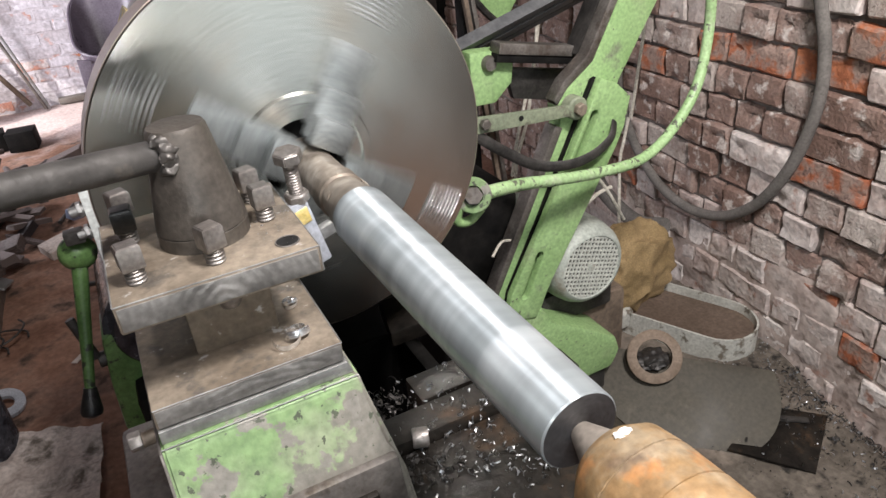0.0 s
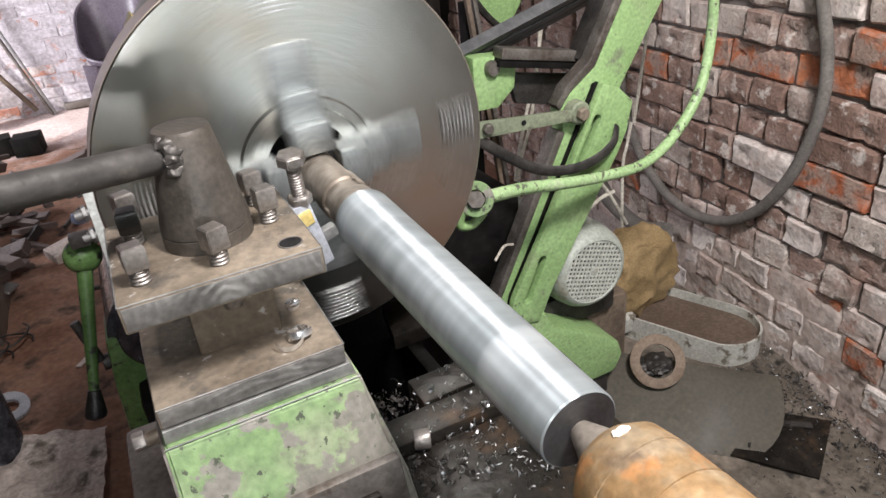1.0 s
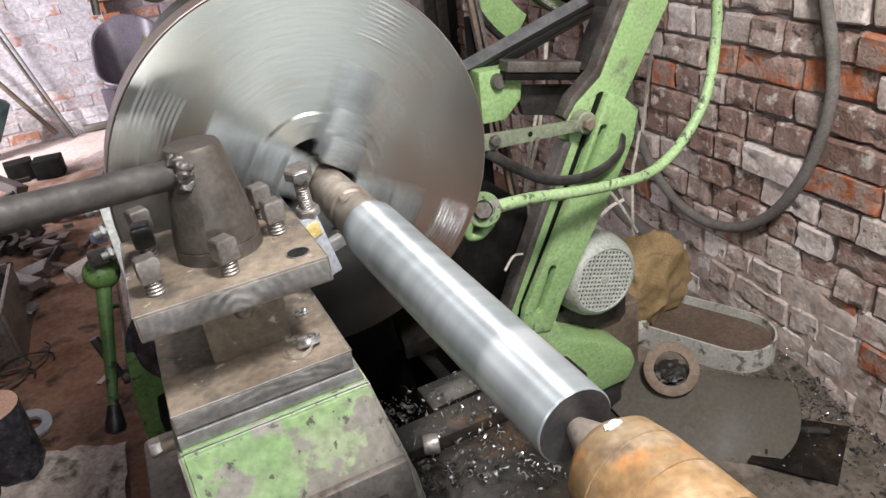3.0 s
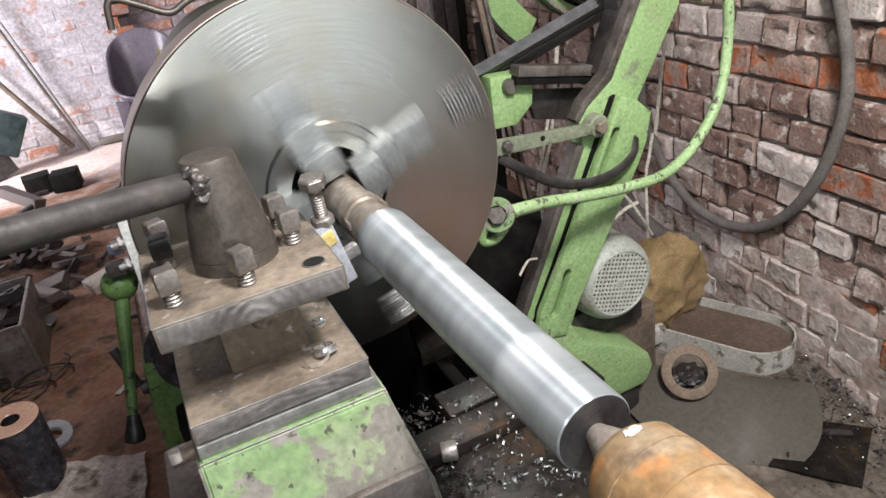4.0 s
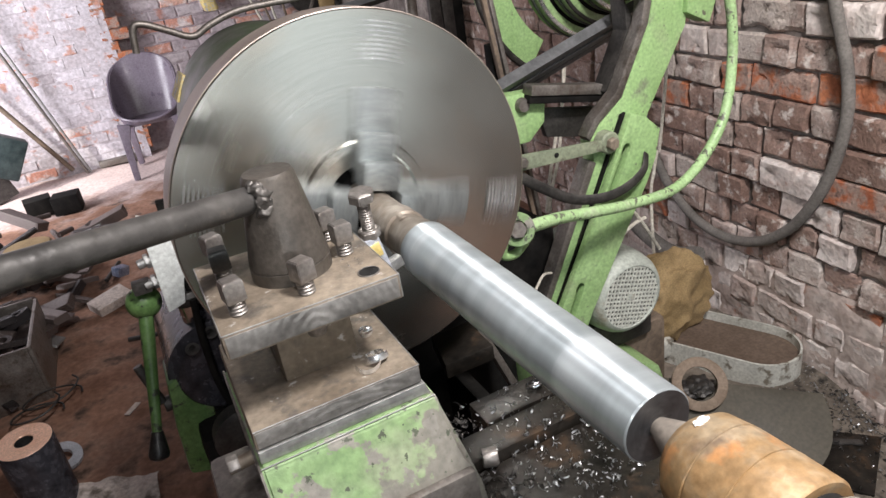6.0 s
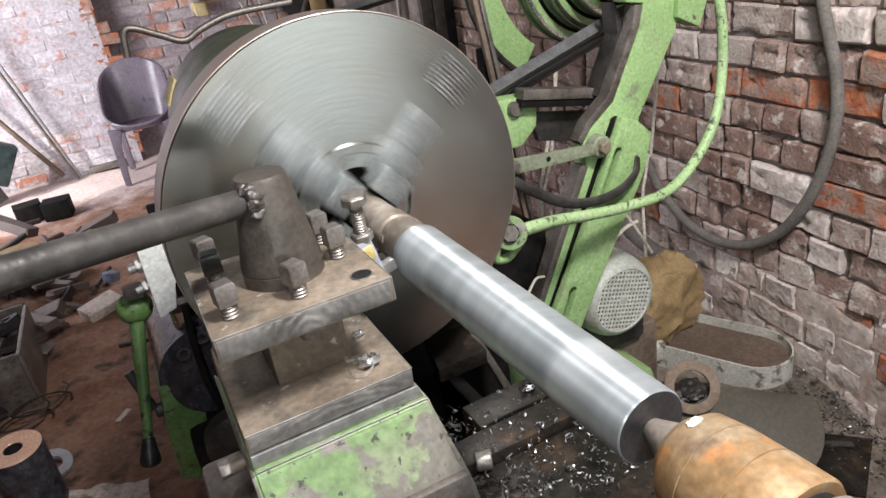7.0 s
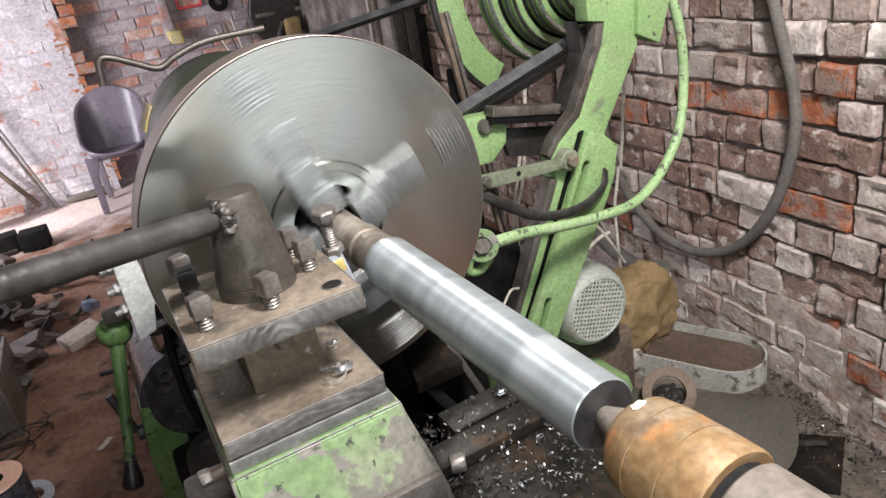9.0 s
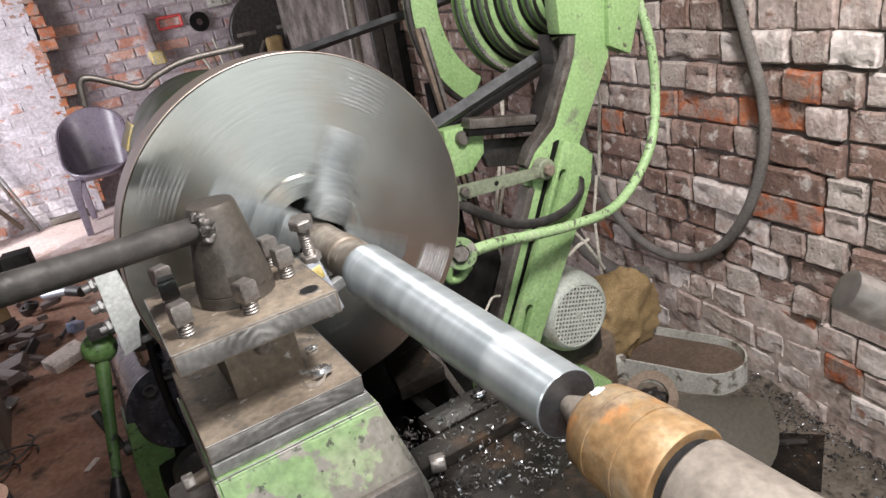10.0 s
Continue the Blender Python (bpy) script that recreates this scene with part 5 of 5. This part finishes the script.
def bush():
    c, top = Vector((-0.822, 1.640, -0.02)), Vector((-0.812, 1.612, 0.302))
    b = thing("bronze_bush", c, "dark cylindrical bush with bright copper end", "bush")
    n = (top - c).length
    part("body", revolve([(0, 0.072), (0.003, 0.077), (n - 0.003, 0.077), (n - 0.001, 0.0755)], c, top, 48, cap=False), CASTING, b, "dark oily outside")
    part("end_face", revolve([(n - 0.001, 0.0757), (n, 0.0745), (n, 0.027), (n - 0.003, 0.025)], c, top, 48, cap=False), COPPER, b, "bright copper-coloured end")
    # bore lined near black for the shade inside
    part("bore", revolve([(n - 0.004, 0.026), (n - 0.06, 0.02), (n - 0.06, 0.0)], c, top, 32, cap=False), HOLE_SHADE, b)
    c = Vector((-0.805, 1.885, 0.03))
    solo("steel_washer", revolve([(-0.008, 0.026), (-0.008, 0.057), (0.008, 0.057), (0.008, 0.026), (-0.008, 0.026)], c, c + Vector((0.25, -0.35, 1)), 40, cap=False), WASHER, c, "bright flat steel washer lying on the earth", "washer")
    bm = bmesh.new()
    bmesh.ops.create_grid(bm, x_segments=26, y_segments=26, size=0.5)
    for v in bm.verts:
        x, y = v.co.x, v.co.y
        p = Vector((-0.70, 1.44, 0.03)) + Vector((0.34, -0.12, 0)) * x + Vector((0.03, 0.36, 0)) * y
        p.z += 0.03 + 0.02 * noise.noise(p * 14) + 0.01 * noise.noise(p * 40)
        v.co = p
    ext = bmesh.ops.extrude_face_region(bm, geom=bm.faces[:])
    bmesh.ops.translate(bm, verts=[v for v in ext["geom"] if isinstance(v, bmesh.types.BMVert)], vec=(0, 0, -0.004))
    bmesh.ops.recalc_face_normals(bm, faces=bm.faces)
    solo("soiled_sheet", bm, PAPER, (-0.7, 1.44, 0.02), "crumpled soiled grey sacking on the earth", "sacking")


def chair():
    c = thing("plastic_chair", (-0.08, 5.53, 0), "dark purple-brown moulded plastic tub armchair", "chair")
    m = pose(-0.08, 5.53, 0, 0, 0, -8)
    # one moulded tub: the rim runs from the high back over the arms down to the seat's front edge
    bm = bmesh.new()
    n, rows = 40, []
    for j in range(9):
        t = j / 8
        row = []
        for i in range(n):
            a = 2 * math.pi * i / n
            b = (1 - math.cos(a)) / 2
            top = 0.435 + 0.44 * b ** 1.15
            x, y = math.sin(a), -math.cos(a)
            flat = (abs(x) ** 3.2 + abs(y) ** 3.2) ** (-1 / 3.2)
            w = 0.205 + 0.045 * t ** 0.6
            row.append(bm.verts.new(m @ Vector((w * x * flat, w * 0.93 * y * flat + 0.07 * b * t, 0.40 + (top - 0.40) * t))))
        rows.append(row)
    for p, q in zip(rows, rows[1:]):
        for i in range(n):
            bm.faces.new((p[i], p[(i + 1) % n], q[(i + 1) % n], q[i]))
    bmesh.ops.recalc_face_normals(bm, faces=bm.faces)
    bmesh.ops.solidify(bm, geom=bm.faces[:], thickness=0.010)
    part("backrest", bm, CHAIR, c)
    part("rolled_rim", tube([v for v in [m @ Vector(p) for p in [((0.255 * math.sin(a) * f), 0.255 * 0.93 * -math.cos(a) * f + 0.07 * (1 - math.cos(a)) / 2, 0.435 + 0.44 * ((1 - math.cos(a)) / 2) ** 1.15)
                            for a, f in [(2 * math.pi * k / 32, (abs(math.sin(2 * math.pi * k / 32)) ** 3.2 + abs(math.cos(2 * math.pi * k / 32)) ** 3.2) ** (-1 / 3.2)) for k in range(33)]]]], 0.011, 8, 2), CHAIR, c)
    part("seat", box(-0.205, 0.205, -0.19, 0.19, 0.395, 0.415, 0.009, m, 3), CHAIR, c)
    for sx in (-1, 1):
        for y, d in ((-0.22, -0.03), (0.19, 0.06)):
            part("leg", prism([m @ Vector((sx * 0.15, y, 0.42)), m @ Vector((sx * 0.245, y, 0.44)), m @ Vector((sx * 0.25, y + d, 0.0)), m @ Vector((sx * 0.205, y + d, 0.0)), m @ Vector((sx * 0.19, y, 0.30))], m.to_3x3() @ Vector((0, 0.04, 0)), 0.004), CHAIR, c)


def far_things():
    for a, b, r, mt in (((-1.12, 5.95, 1.62), (-0.70, 5.98, 0.0), 0.013, STEEL_DARK), ((-1.06, 5.96, 1.56), (-0.675, 5.99, 0.0), 0.010, STEEL_CUT), ((-1.30, 5.98, 1.0), (-0.80, 6.0, 0.05), 0.02, WOOD)):
        solo("leaning_pole", rod(a, b, r), mt, b, "grey metal pole leaning on the limewashed wall", "pole", "poles by the wall")
    solo("dark_tin", box(-0.13, 0.13, -0.1, 0.1, -0.16, 0.16, 0.02, pose(-1.20, 5.75, 0.34, 0, 32, 10)), BLUE, (-1.2, 5.75, 0.2), "dark blue-green tin canister, tilted", "canister")
    solo("dark_board", roughen(box(-0.16, 0.16, -0.04, 0.04, 0.0, 0.46, 0.01, pose(-1.35, 5.72, 0, 0, -14, 12)), 0.012, 0.2), BLACK_STEEL, (-1.35, 5.7, 0), "dark iron block on the earth floor", "block")
    for x, y, a in ((-1.02, 5.10, 8), (-0.83, 5.02, -6)):
        solo("wooden_crate", box(-0.09, 0.09, -0.08, 0.08, 0, 0.13, 0.006, pose(x, y, -0.01, 0, 0, a)), BLACK, (x, y, 0), "small dark box standing on the floor", "box", "boxes by the wall")
    solo("threshold", box(-0.60, -0.28, 6.03, 6.10, 0.0, 0.05, 0.008), STEEL_DARK, (-0.4, 6.05, 0), "dark ledge at the foot of the wall", "ledge")
    # shelf with dark discs and tools in the recess
    for x, z, r in ((1.66, 1.16, 0.33), (2.08, 1.22, 0.26)):
        d = thing("steel_disc", (x, 6.08, z), "large dark slotted steel disc leaning on the back wall", "disc", "discs at the back wall")
        part("plate", revolve([(0, 0.05), (0, r - 0.01), (0.01, r), (0.05, r), (0.06, r - 0.01)], (x, 6.06, z), (x, 8, z + 0.2), 40), BLACK_STEEL, d)
        for k in range(6):
            part("slot", box(0.3 * r, 0.85 * r, -0.004, 0.002, -0.016, 0.016, 0.001, Matrix.Translation((x, 6.06, z)) @ Matrix.Rotation(k * 1.047, 4, "Y")), STEEL_DARK, d)
    solo("brass_valve", roughen(box(1.60, 1.74, 5.92, 6, 0.90, 1.10, 0.04, seg=3), 0.02, 0.1), CLOTH, (1.67, 5.96, 0.9), "ochre cast fitting before the discs", "fitting")
    solo("work_shelf", box(0.9, 2.38, 5.84, 6.22, 0.84, 0.89, 0.008), WOOD, (1.6, 6.02, 0.84), "dark wooden shelf against the back wall", "shelf")
    for k, x in enumerate((1.08, 1.15, 1.20, 1.30, 2.28, 2.34)):
        solo("hand_tool", rod((x, 6.07, 0.90), (x - 0.06 + 0.02 * k, 6.14, 1.12 + 0.03 * (k % 3)), 0.011), WOOD if k % 2 else CORD, (x, 6.07, 0.9), "file with worn handle standing on the shelf", "hand tool", "tools on the shelf")
    solo("hanging_sack", roughen(box(0.60, 0.70, 6.16, 6.24, 1.08, 1.5, 0.03, seg=3), 0.02, 0.12), FAR_DARK, (0.65, 6.2, 1.08), "grey cloth hanging on the back wall", "cloth")
    solo("yellow_rag", roughen(box(0.61, 0.73, 6.1, 6.18, 1.06, 1.18, 0.03, seg=3), 0.02, 0.06), YELLOW, (0.67, 6.14, 1.06), "dirty yellow rag on the back wall", "rag")
    f = thing("red_frame", (0.86, 6.24, 1.36), "small red plastic frame hanging on the back wall", "frame")
    for a, b in (((0.78, 1.34), (0.98, 1.34)), ((0.78, 1.43), (0.98, 1.43)), ((0.78, 1.34), (0.78, 1.43)), ((0.98, 1.34), (0.98, 1.43))):
        part("rail", rod((a[0], 6.24, a[1]), (b[0], 6.24, b[1]), 0.012), RED, f)
    solo("black_pulley", revolve([(0, 0.03), (0, 0.085), (0.03, 0.085), (0.03, 0.03), (0, 0.03)], (1.13, 6.22, 1.34), (1.13, 8, 1.34), 24, cap=False), BLACK, (1.13, 6.22, 1.34), "black ring hanging on the back wall", "ring")
    solo("white_box", roughen(box(1.24, 1.44, 6.14, 6.24, 1.44, 1.56, 0.01), 0.008, 0.1), TRAY_RIM, (1.34, 6.2, 1.44), "grubby white box on the back wall", "box")
    # boards added to keep the background dark behind the headstock
    for k in range(2, 7):
        x = 1.24 + 0.075 * k
        solo("upright_board", roughen(box(x, x + 0.068, 3.2, 3.235, -0.02, 1.85 + 0.06 * math.sin(k * 2.3), 0.004, Matrix.Translation((0, 0.02 * math.sin(k * 1.9), 0))), 0.004, 0.3), BLACK if k % 3 == 1 else BLACK_STEEL, (x, 3.2, 0), "dark upright board added behind the headstock", "board", "boards behind the headstock")
    solo("wall_pipe", rod((1.02, 2.7, 0.0), (1.06, 2.6, 1.9), 0.028), STEEL_DARK, (1.02, 2.7, 0), "dark upright pipe behind the headstock", "pipe")


gear_housing()
scrap()
bush()
chair()
far_things()


# ---- chips ----
def chips(name, n, place, size, material, label, seed, curl=0.5):
    """Many small curled shavings in one mesh."""
    rnd = random.Random(seed)
    verts, faces = [], []
    for _ in range(n):
        x, y, z = place(rnd)
        m = pose(x, y, z, rnd.uniform(0, 360), rnd.uniform(-50, 50), rnd.uniform(0, 360))
        s = size * rnd.uniform(0.4, 1.3)
        turns = rnd.uniform(0.8, 4.5) if rnd.random() < curl else 0.5
        w = s * rnd.uniform(0.25, 0.6)
        steps = 7
        base = len(verts)
        for k in range(steps + 1):
            a = turns * k / steps
            r = s * (0.6 + 0.1 * a)
            for dz in (0, w):
                verts.append(m @ Vector((r * math.cos(a) - r, r * math.sin(a), dz + 0.12 * s * a)))
        for k in range(steps):
            b = base + 2 * k
            faces.append((b, b + 1, b + 3, b + 2))
    me = bpy.data.meshes.new(name)
    me.from_pydata([tuple(v) for v in verts], [], faces)
    me.materials.append(material)
    return tagged(new(name, me), label, "metal chips", kind="stuff")


def on_saddle(r):
    x, y = r.gauss(0.075, 0.05), r.gauss(0.150, 0.06)
    x, y = min(max(x, -0.05), 0.19), min(max(y, 0.0), 0.285)
    return x, y, (0.881 if y < 0.186 else 0.895 if y < 0.234 else 0.889) + r.random() * 0.003


chips("saddle_chips", 420, on_saddle, 0.0043, CHIP, "bright curled steel chips strewn over the saddle", 3, 0.9)
chips("dark_chips", 420, lambda r: (r.gauss(-0.015, 0.022), r.uniform(0.12, 0.30), 0.872 + r.random() * 0.012), 0.006, BLACK_STEEL, "dark oily chips piled beside the slide", 4, 0.8)
def by_wall(spread, s0, s1, high):
    def place(r):
        y = r.uniform(s0, s1)
        x = on_wall(y, 0, 0.02).x - abs(r.gauss(0, spread))
        return x, y, 0.02 - sunk(x, y) + r.random() * high
    return place


chips("soil_chips", 900, by_wall(0.16, 0.0, 0.85, 0.012), 0.008, CHIP, "glinting steel chips trodden into the soil", 6, 0.4)
chips("dark_soil_chips", 1000, by_wall(0.2, -0.1, 0.72, 0.015), 0.010, BLACK_STEEL, "dark steel chips trodden into the soil", 7, 0.5)
chips("plate_dust", 90, lambda r: (r.uniform(-0.135, -0.087), r.uniform(0.17, 0.26), 1.1745), 0.0013, CHIP, "fine bright filings on the tool post plate", 8, 0.3)

# short pieces lying on the saddle
solo("threaded_bush", revolve([(0, 0.006), (0, 0.0105), (0.002, 0.0115), (0.016, 0.0115), (0.018, 0.0105), (0.018, 0.006), (0, 0.006)], (-0.018, 0.187, 0.893), (0.012, 0.177, 0.892), 24, cap=False), BOLT, (0, 0.18, 0.88), "small bright threaded bush on the saddle", "bush")
solo("steel_curl", tube([(0.105 + 0.012 * math.cos(a), 0.262 + 0.008 * math.sin(a), 0.892 + 0.0045 * a / 3) for a in [0.7 * i for i in range(12)]], 0.0035, 6, 3, 0.3), CHROME, (0.105, 0.262, 0.886), "large bright steel curl on the saddle", "metal shaving")


# ---- bricks of the right-hand wall and the toothed edge of the far wall ----
def brick_mesh(seed, length, height=0.087, depth=0.06):
    """A weathered brick: a flat, pitted face towards -x with chipped, uneven edges."""
    off = Vector((seed * 3.7, seed * 1.3, 0))
    n = 6 if length < 0.15 else 11
    us = [-0.5, -0.5 + 0.006 / length] + [-0.5 + k / n for k in range(1, n)] + [0.5 - 0.006 / length, 0.5]
    ws = [-0.5, -0.43, -0.26, -0.09, 0.09, 0.26, 0.43, 0.5]
    bm = bmesh.new()
    grid = []
    for j, w in enumerate(ws):
        row = []
        for i, u in enumerate(us):
            q = Vector((u * length * 16, w * height * 20, 0)) + off
            edge = i in (0, len(us) - 1) or j in (0, len(ws) - 1)
            chip = max(0.0, noise.noise(off * 1.7 + Vector((u * length * 19, w * 2.6, 5))) - 0.22)
            d = 0.030 * chip + 0.0026 * noise.noise(q) + 0.0022 * noise.noise(q * 2.7) + 0.0014 * noise.noise(q * 6.1)
            y, z = u * length, w * height
            y += 0.0045 * noise.noise(Vector((w * 3, 0, 7)) + off) * (2 * abs(u)) ** 3 + 0.0025 * noise.noise(q * 2.1 + Vector((9, 0, 0)))
            z += 0.0055 * noise.noise(Vector((u * length * 14, 3, 1)) + off) * (2 * abs(w)) ** 3 + 0.0025 * noise.noise(q * 2.1 + Vector((0, 9, 0)))
            if edge:
                d += 0.0055 + 0.006 * max(0.0, noise.noise(q * 1.9 + Vector((4, 4, 4))))
            row.append(bm.verts.new((-depth / 2 + d, y, z)))
        grid.append(row)
    for a, b in zip(grid, grid[1:]):
        for i in range(len(us) - 1):
            bm.faces.new((a[i], a[i + 1], b[i + 1], b[i]))
    rim = grid[0] + [r[-1] for r in grid[1:-1]] + grid[-1][::-1] + [r[0] for r in grid[1:-1]][::-1]
    backs = [bm.verts.new((depth / 2, v.co.y, v.co.z)) for v in rim]
    for k in range(len(rim)):
        j = (k + 1) % len(rim)
        bm.faces.new((rim[k], backs[k], backs[j], rim[j]))
    bmesh.ops.recalc_face_normals(bm, faces=bm.faces)
    me = bpy.data.meshes.new("brick")
    bm.to_mesh(me)
    bm.free()
    for p in me.polygons:
        p.use_smooth = True
    me.set_sharp_from_angle(angle=radians(28))
    return me


def mortar_skim():
    """Pale crumbling mortar smeared over the foot of the wall, thinning out upwards."""
    bm = bmesh.new()
    nu, nv = 150, 60
    grid = []
    for j in range(nv + 1):
        z = -0.2 + 0.95 * j / nv
        row = []
        for i in range(nu + 1):
            a = 0.02 + 2.2 * i / nu
            p = Vector((a, z, 0))
            fade = min(1.0, max(0.0, (0.40 + 0.16 * noise.noise(p * 3.0) - z) / 0.15))
            row.append(bm.verts.new(on_wall(a, z, -0.006 + 0.0305 * fade + 0.007 * noise.noise(p * 14) + 0.004 * noise.noise(p * 45))))
        grid.append(row)
    for a, b in zip(grid, grid[1:]):
        for i in range(nu):
            bm.faces.new((a[i], a[i + 1], b[i + 1], b[i]))
    bmesh.ops.recalc_face_normals(bm, faces=bm.faces)
    part("mortar_skim", bm, MORTAR_PALE, wall_right, "pale crumbling mortar at the foot of the wall")


# fresh orange breaks: place along the wall, height
FRESH = ((1.375, 0.823), (0.992, 0.884), (0.757, 0.882), (0.738, 0.624), (1.157, 0.919), (0.60, 0.25), (0.66, 1.03))


def brick_wall():
    rnd = random.Random(11)
    sizes = (0.105, 0.118, 0.205, 0.225)
    kinds = {}
    for k in range(7):
        for n in sizes:
            for mt in (BRICK, BRICK_ORANGE, BRICK_WHITE):
                me = brick_mesh(k + n * 100, n)
                me.materials.append(mt)
                kinds[k, n, mt.name] = me
    turn = math.degrees(math.atan2(-WD.x, WD.y))
    rest = bmesh.new()
    step = 0.0925
    for row in range(-2, 18):
        z = 1.125 - step * 12 + row * step + 0.5 * step
        s = 0.12 + rnd.uniform(0, 0.12)
        while s < 3.4:
            n = rnd.choices(sizes, (7, 7, 1, 1.6))[0]
            gap = rnd.uniform(0.004, 0.012)
            mid = s + n / 2
            low = min(1.0, max(0.0, (0.46 - z) * 4))
            lime = min(1.0, max(0.0, (z - 0.88) * 4)) * min(1.0, max(0.0, (1.10 - mid) * 3)) + 0.9 * low + 0.10
            u = rnd.random()
            fresh = any(abs(mid - a) < n / 2 + gap / 2 and abs(z - h) < step / 2 for a, h in FRESH)
            mt = BRICK_ORANGE if fresh or u < 0.012 else BRICK_WHITE if u < 0.025 + 0.9 * lime else BRICK
            m = Matrix.Translation(on_wall(mid, z + rnd.uniform(-0.004, 0.004), rnd.uniform(-0.012, 0.012) * (1 - 0.5 * low) - 0.003 * low)) @ pose(0, 0, 0, rnd.uniform(-2.0, 2.0), rnd.uniform(-4, 4), turn + rnd.uniform(-3.5, 3.5))
            if rnd.random() > 0.012:
                me = kinds[rnd.randrange(7), n, mt.name]
                m = m @ Matrix.Diagonal((1, rnd.uniform(0.96, 1.01), rnd.uniform(0.915, 1.015), 1))
                if mid < 2.05:
                    b = new("brick", me)
                    b.parent = wall_right
                    b.matrix_basis = Matrix.Translation(-wall_right.location) @ m
                else:
                    i = len(rest.verts)
                    rest.from_mesh(me)
                    rest.verts.ensure_lookup_table()
                    bmesh.ops.transform(rest, matrix=m, verts=rest.verts[i:])
            s += n + gap
    part("far_bricks", rest, BRICK, wall_right, kind="stuff")
    # red toothing on the far wall's broken edge, and the courses of the far walls
    for row in range(20):
        z = 0.10 + row * 0.0925
        n = rnd.choice((0.118, 0.225))
        b = new("brick", kinds[row % 7, n, "fresh_brick"])
        b.parent = wall_far
        b.matrix_basis = Matrix.Translation(-wall_far.location) @ Matrix.Translation((-0.17 - n / 2 + rnd.uniform(0.01, 0.15), YF + 0.03, z)) @ pose(0, 0, 0, 0, 0, 90)
    far = {}
    for k in range(5):
        for mt in (LIME_WALL, FAR_DARK, LIME_RED):
            me = brick_mesh(40 + k, 0.225, 0.080)
            me.materials.append(mt)
            far[k, mt.name] = me
    for wall, x0, x1, y, z0, z1, mt, red in ((wall_far, -1.75, -0.30, YF + 0.0265, 0.05, 1.65, LIME_WALL, 0.07), (wall_recess, 0.05, 2.2, YF + 0.17 + 0.020, 0.55, 1.75, FAR_DARK, 0.16)):
        row = 0
        z = z0
        while z < z1:
            x = x0 + (0.117 if row % 2 else 0)
            while x < x1:
                u = rnd.random()
                m = LIME_RED if u < red * (2.2 if 0.8 < z < 1.05 else 1) else mt
                b = new("brick", far[rnd.randrange(5), m.name])
                b.parent = wall
                b.matrix_basis = Matrix.Translation(-wall.location) @ Matrix.Translation((x, y + rnd.uniform(-0.004, 0.006), z)) @ pose(0, 0, 0, 0, rnd.uniform(-1, 1), 90)
                x += 0.236
            z += 0.0925
            row += 1


mortar_skim()
brick_wall()


# ---- movement ----
SPIN = [(0, 55.9), (0.5, 45.0), (1, 1.9), (1.5, -8.9), (2, 38.9), (2.5, 28.4), (4, 18.0), (4.5, 7.5), (5, 56.6), (5.5, 45.7), (7, 39.4), (7.5, 28.6),
        (8, 73.3), (8.5, 61.9), (9, 18.3), (9.5, 4.2), (10, 54.8)]


def motions():
    """The spindle turns at about 246 revolutions a minute; each jaw comes to the angle of SPIN at its time."""
    total, rows = SPIN[0][1], [(0.0, SPIN[0][1])]
    for (ta, a), (tb, b) in zip(SPIN, SPIN[1:]):
        turn = (tb - ta) * 1475.0
        turn = (b - a) + 90.0 * round((turn - (b - a)) / 90.0)
        n = round((tb - ta) * 30)
        rows += [(ta + (tb - ta) * k / n, total + turn * k / n) for k in range(1, n + 1)]
        total += turn
    walk(chuck_ob, [(t, pose(0, YC, H, 0, -a, 0)) for t, a in rows])
    walk(work_ob, [(t, pose(0, 0, H, 0, -a, 0)) for t, a in rows])


motions()
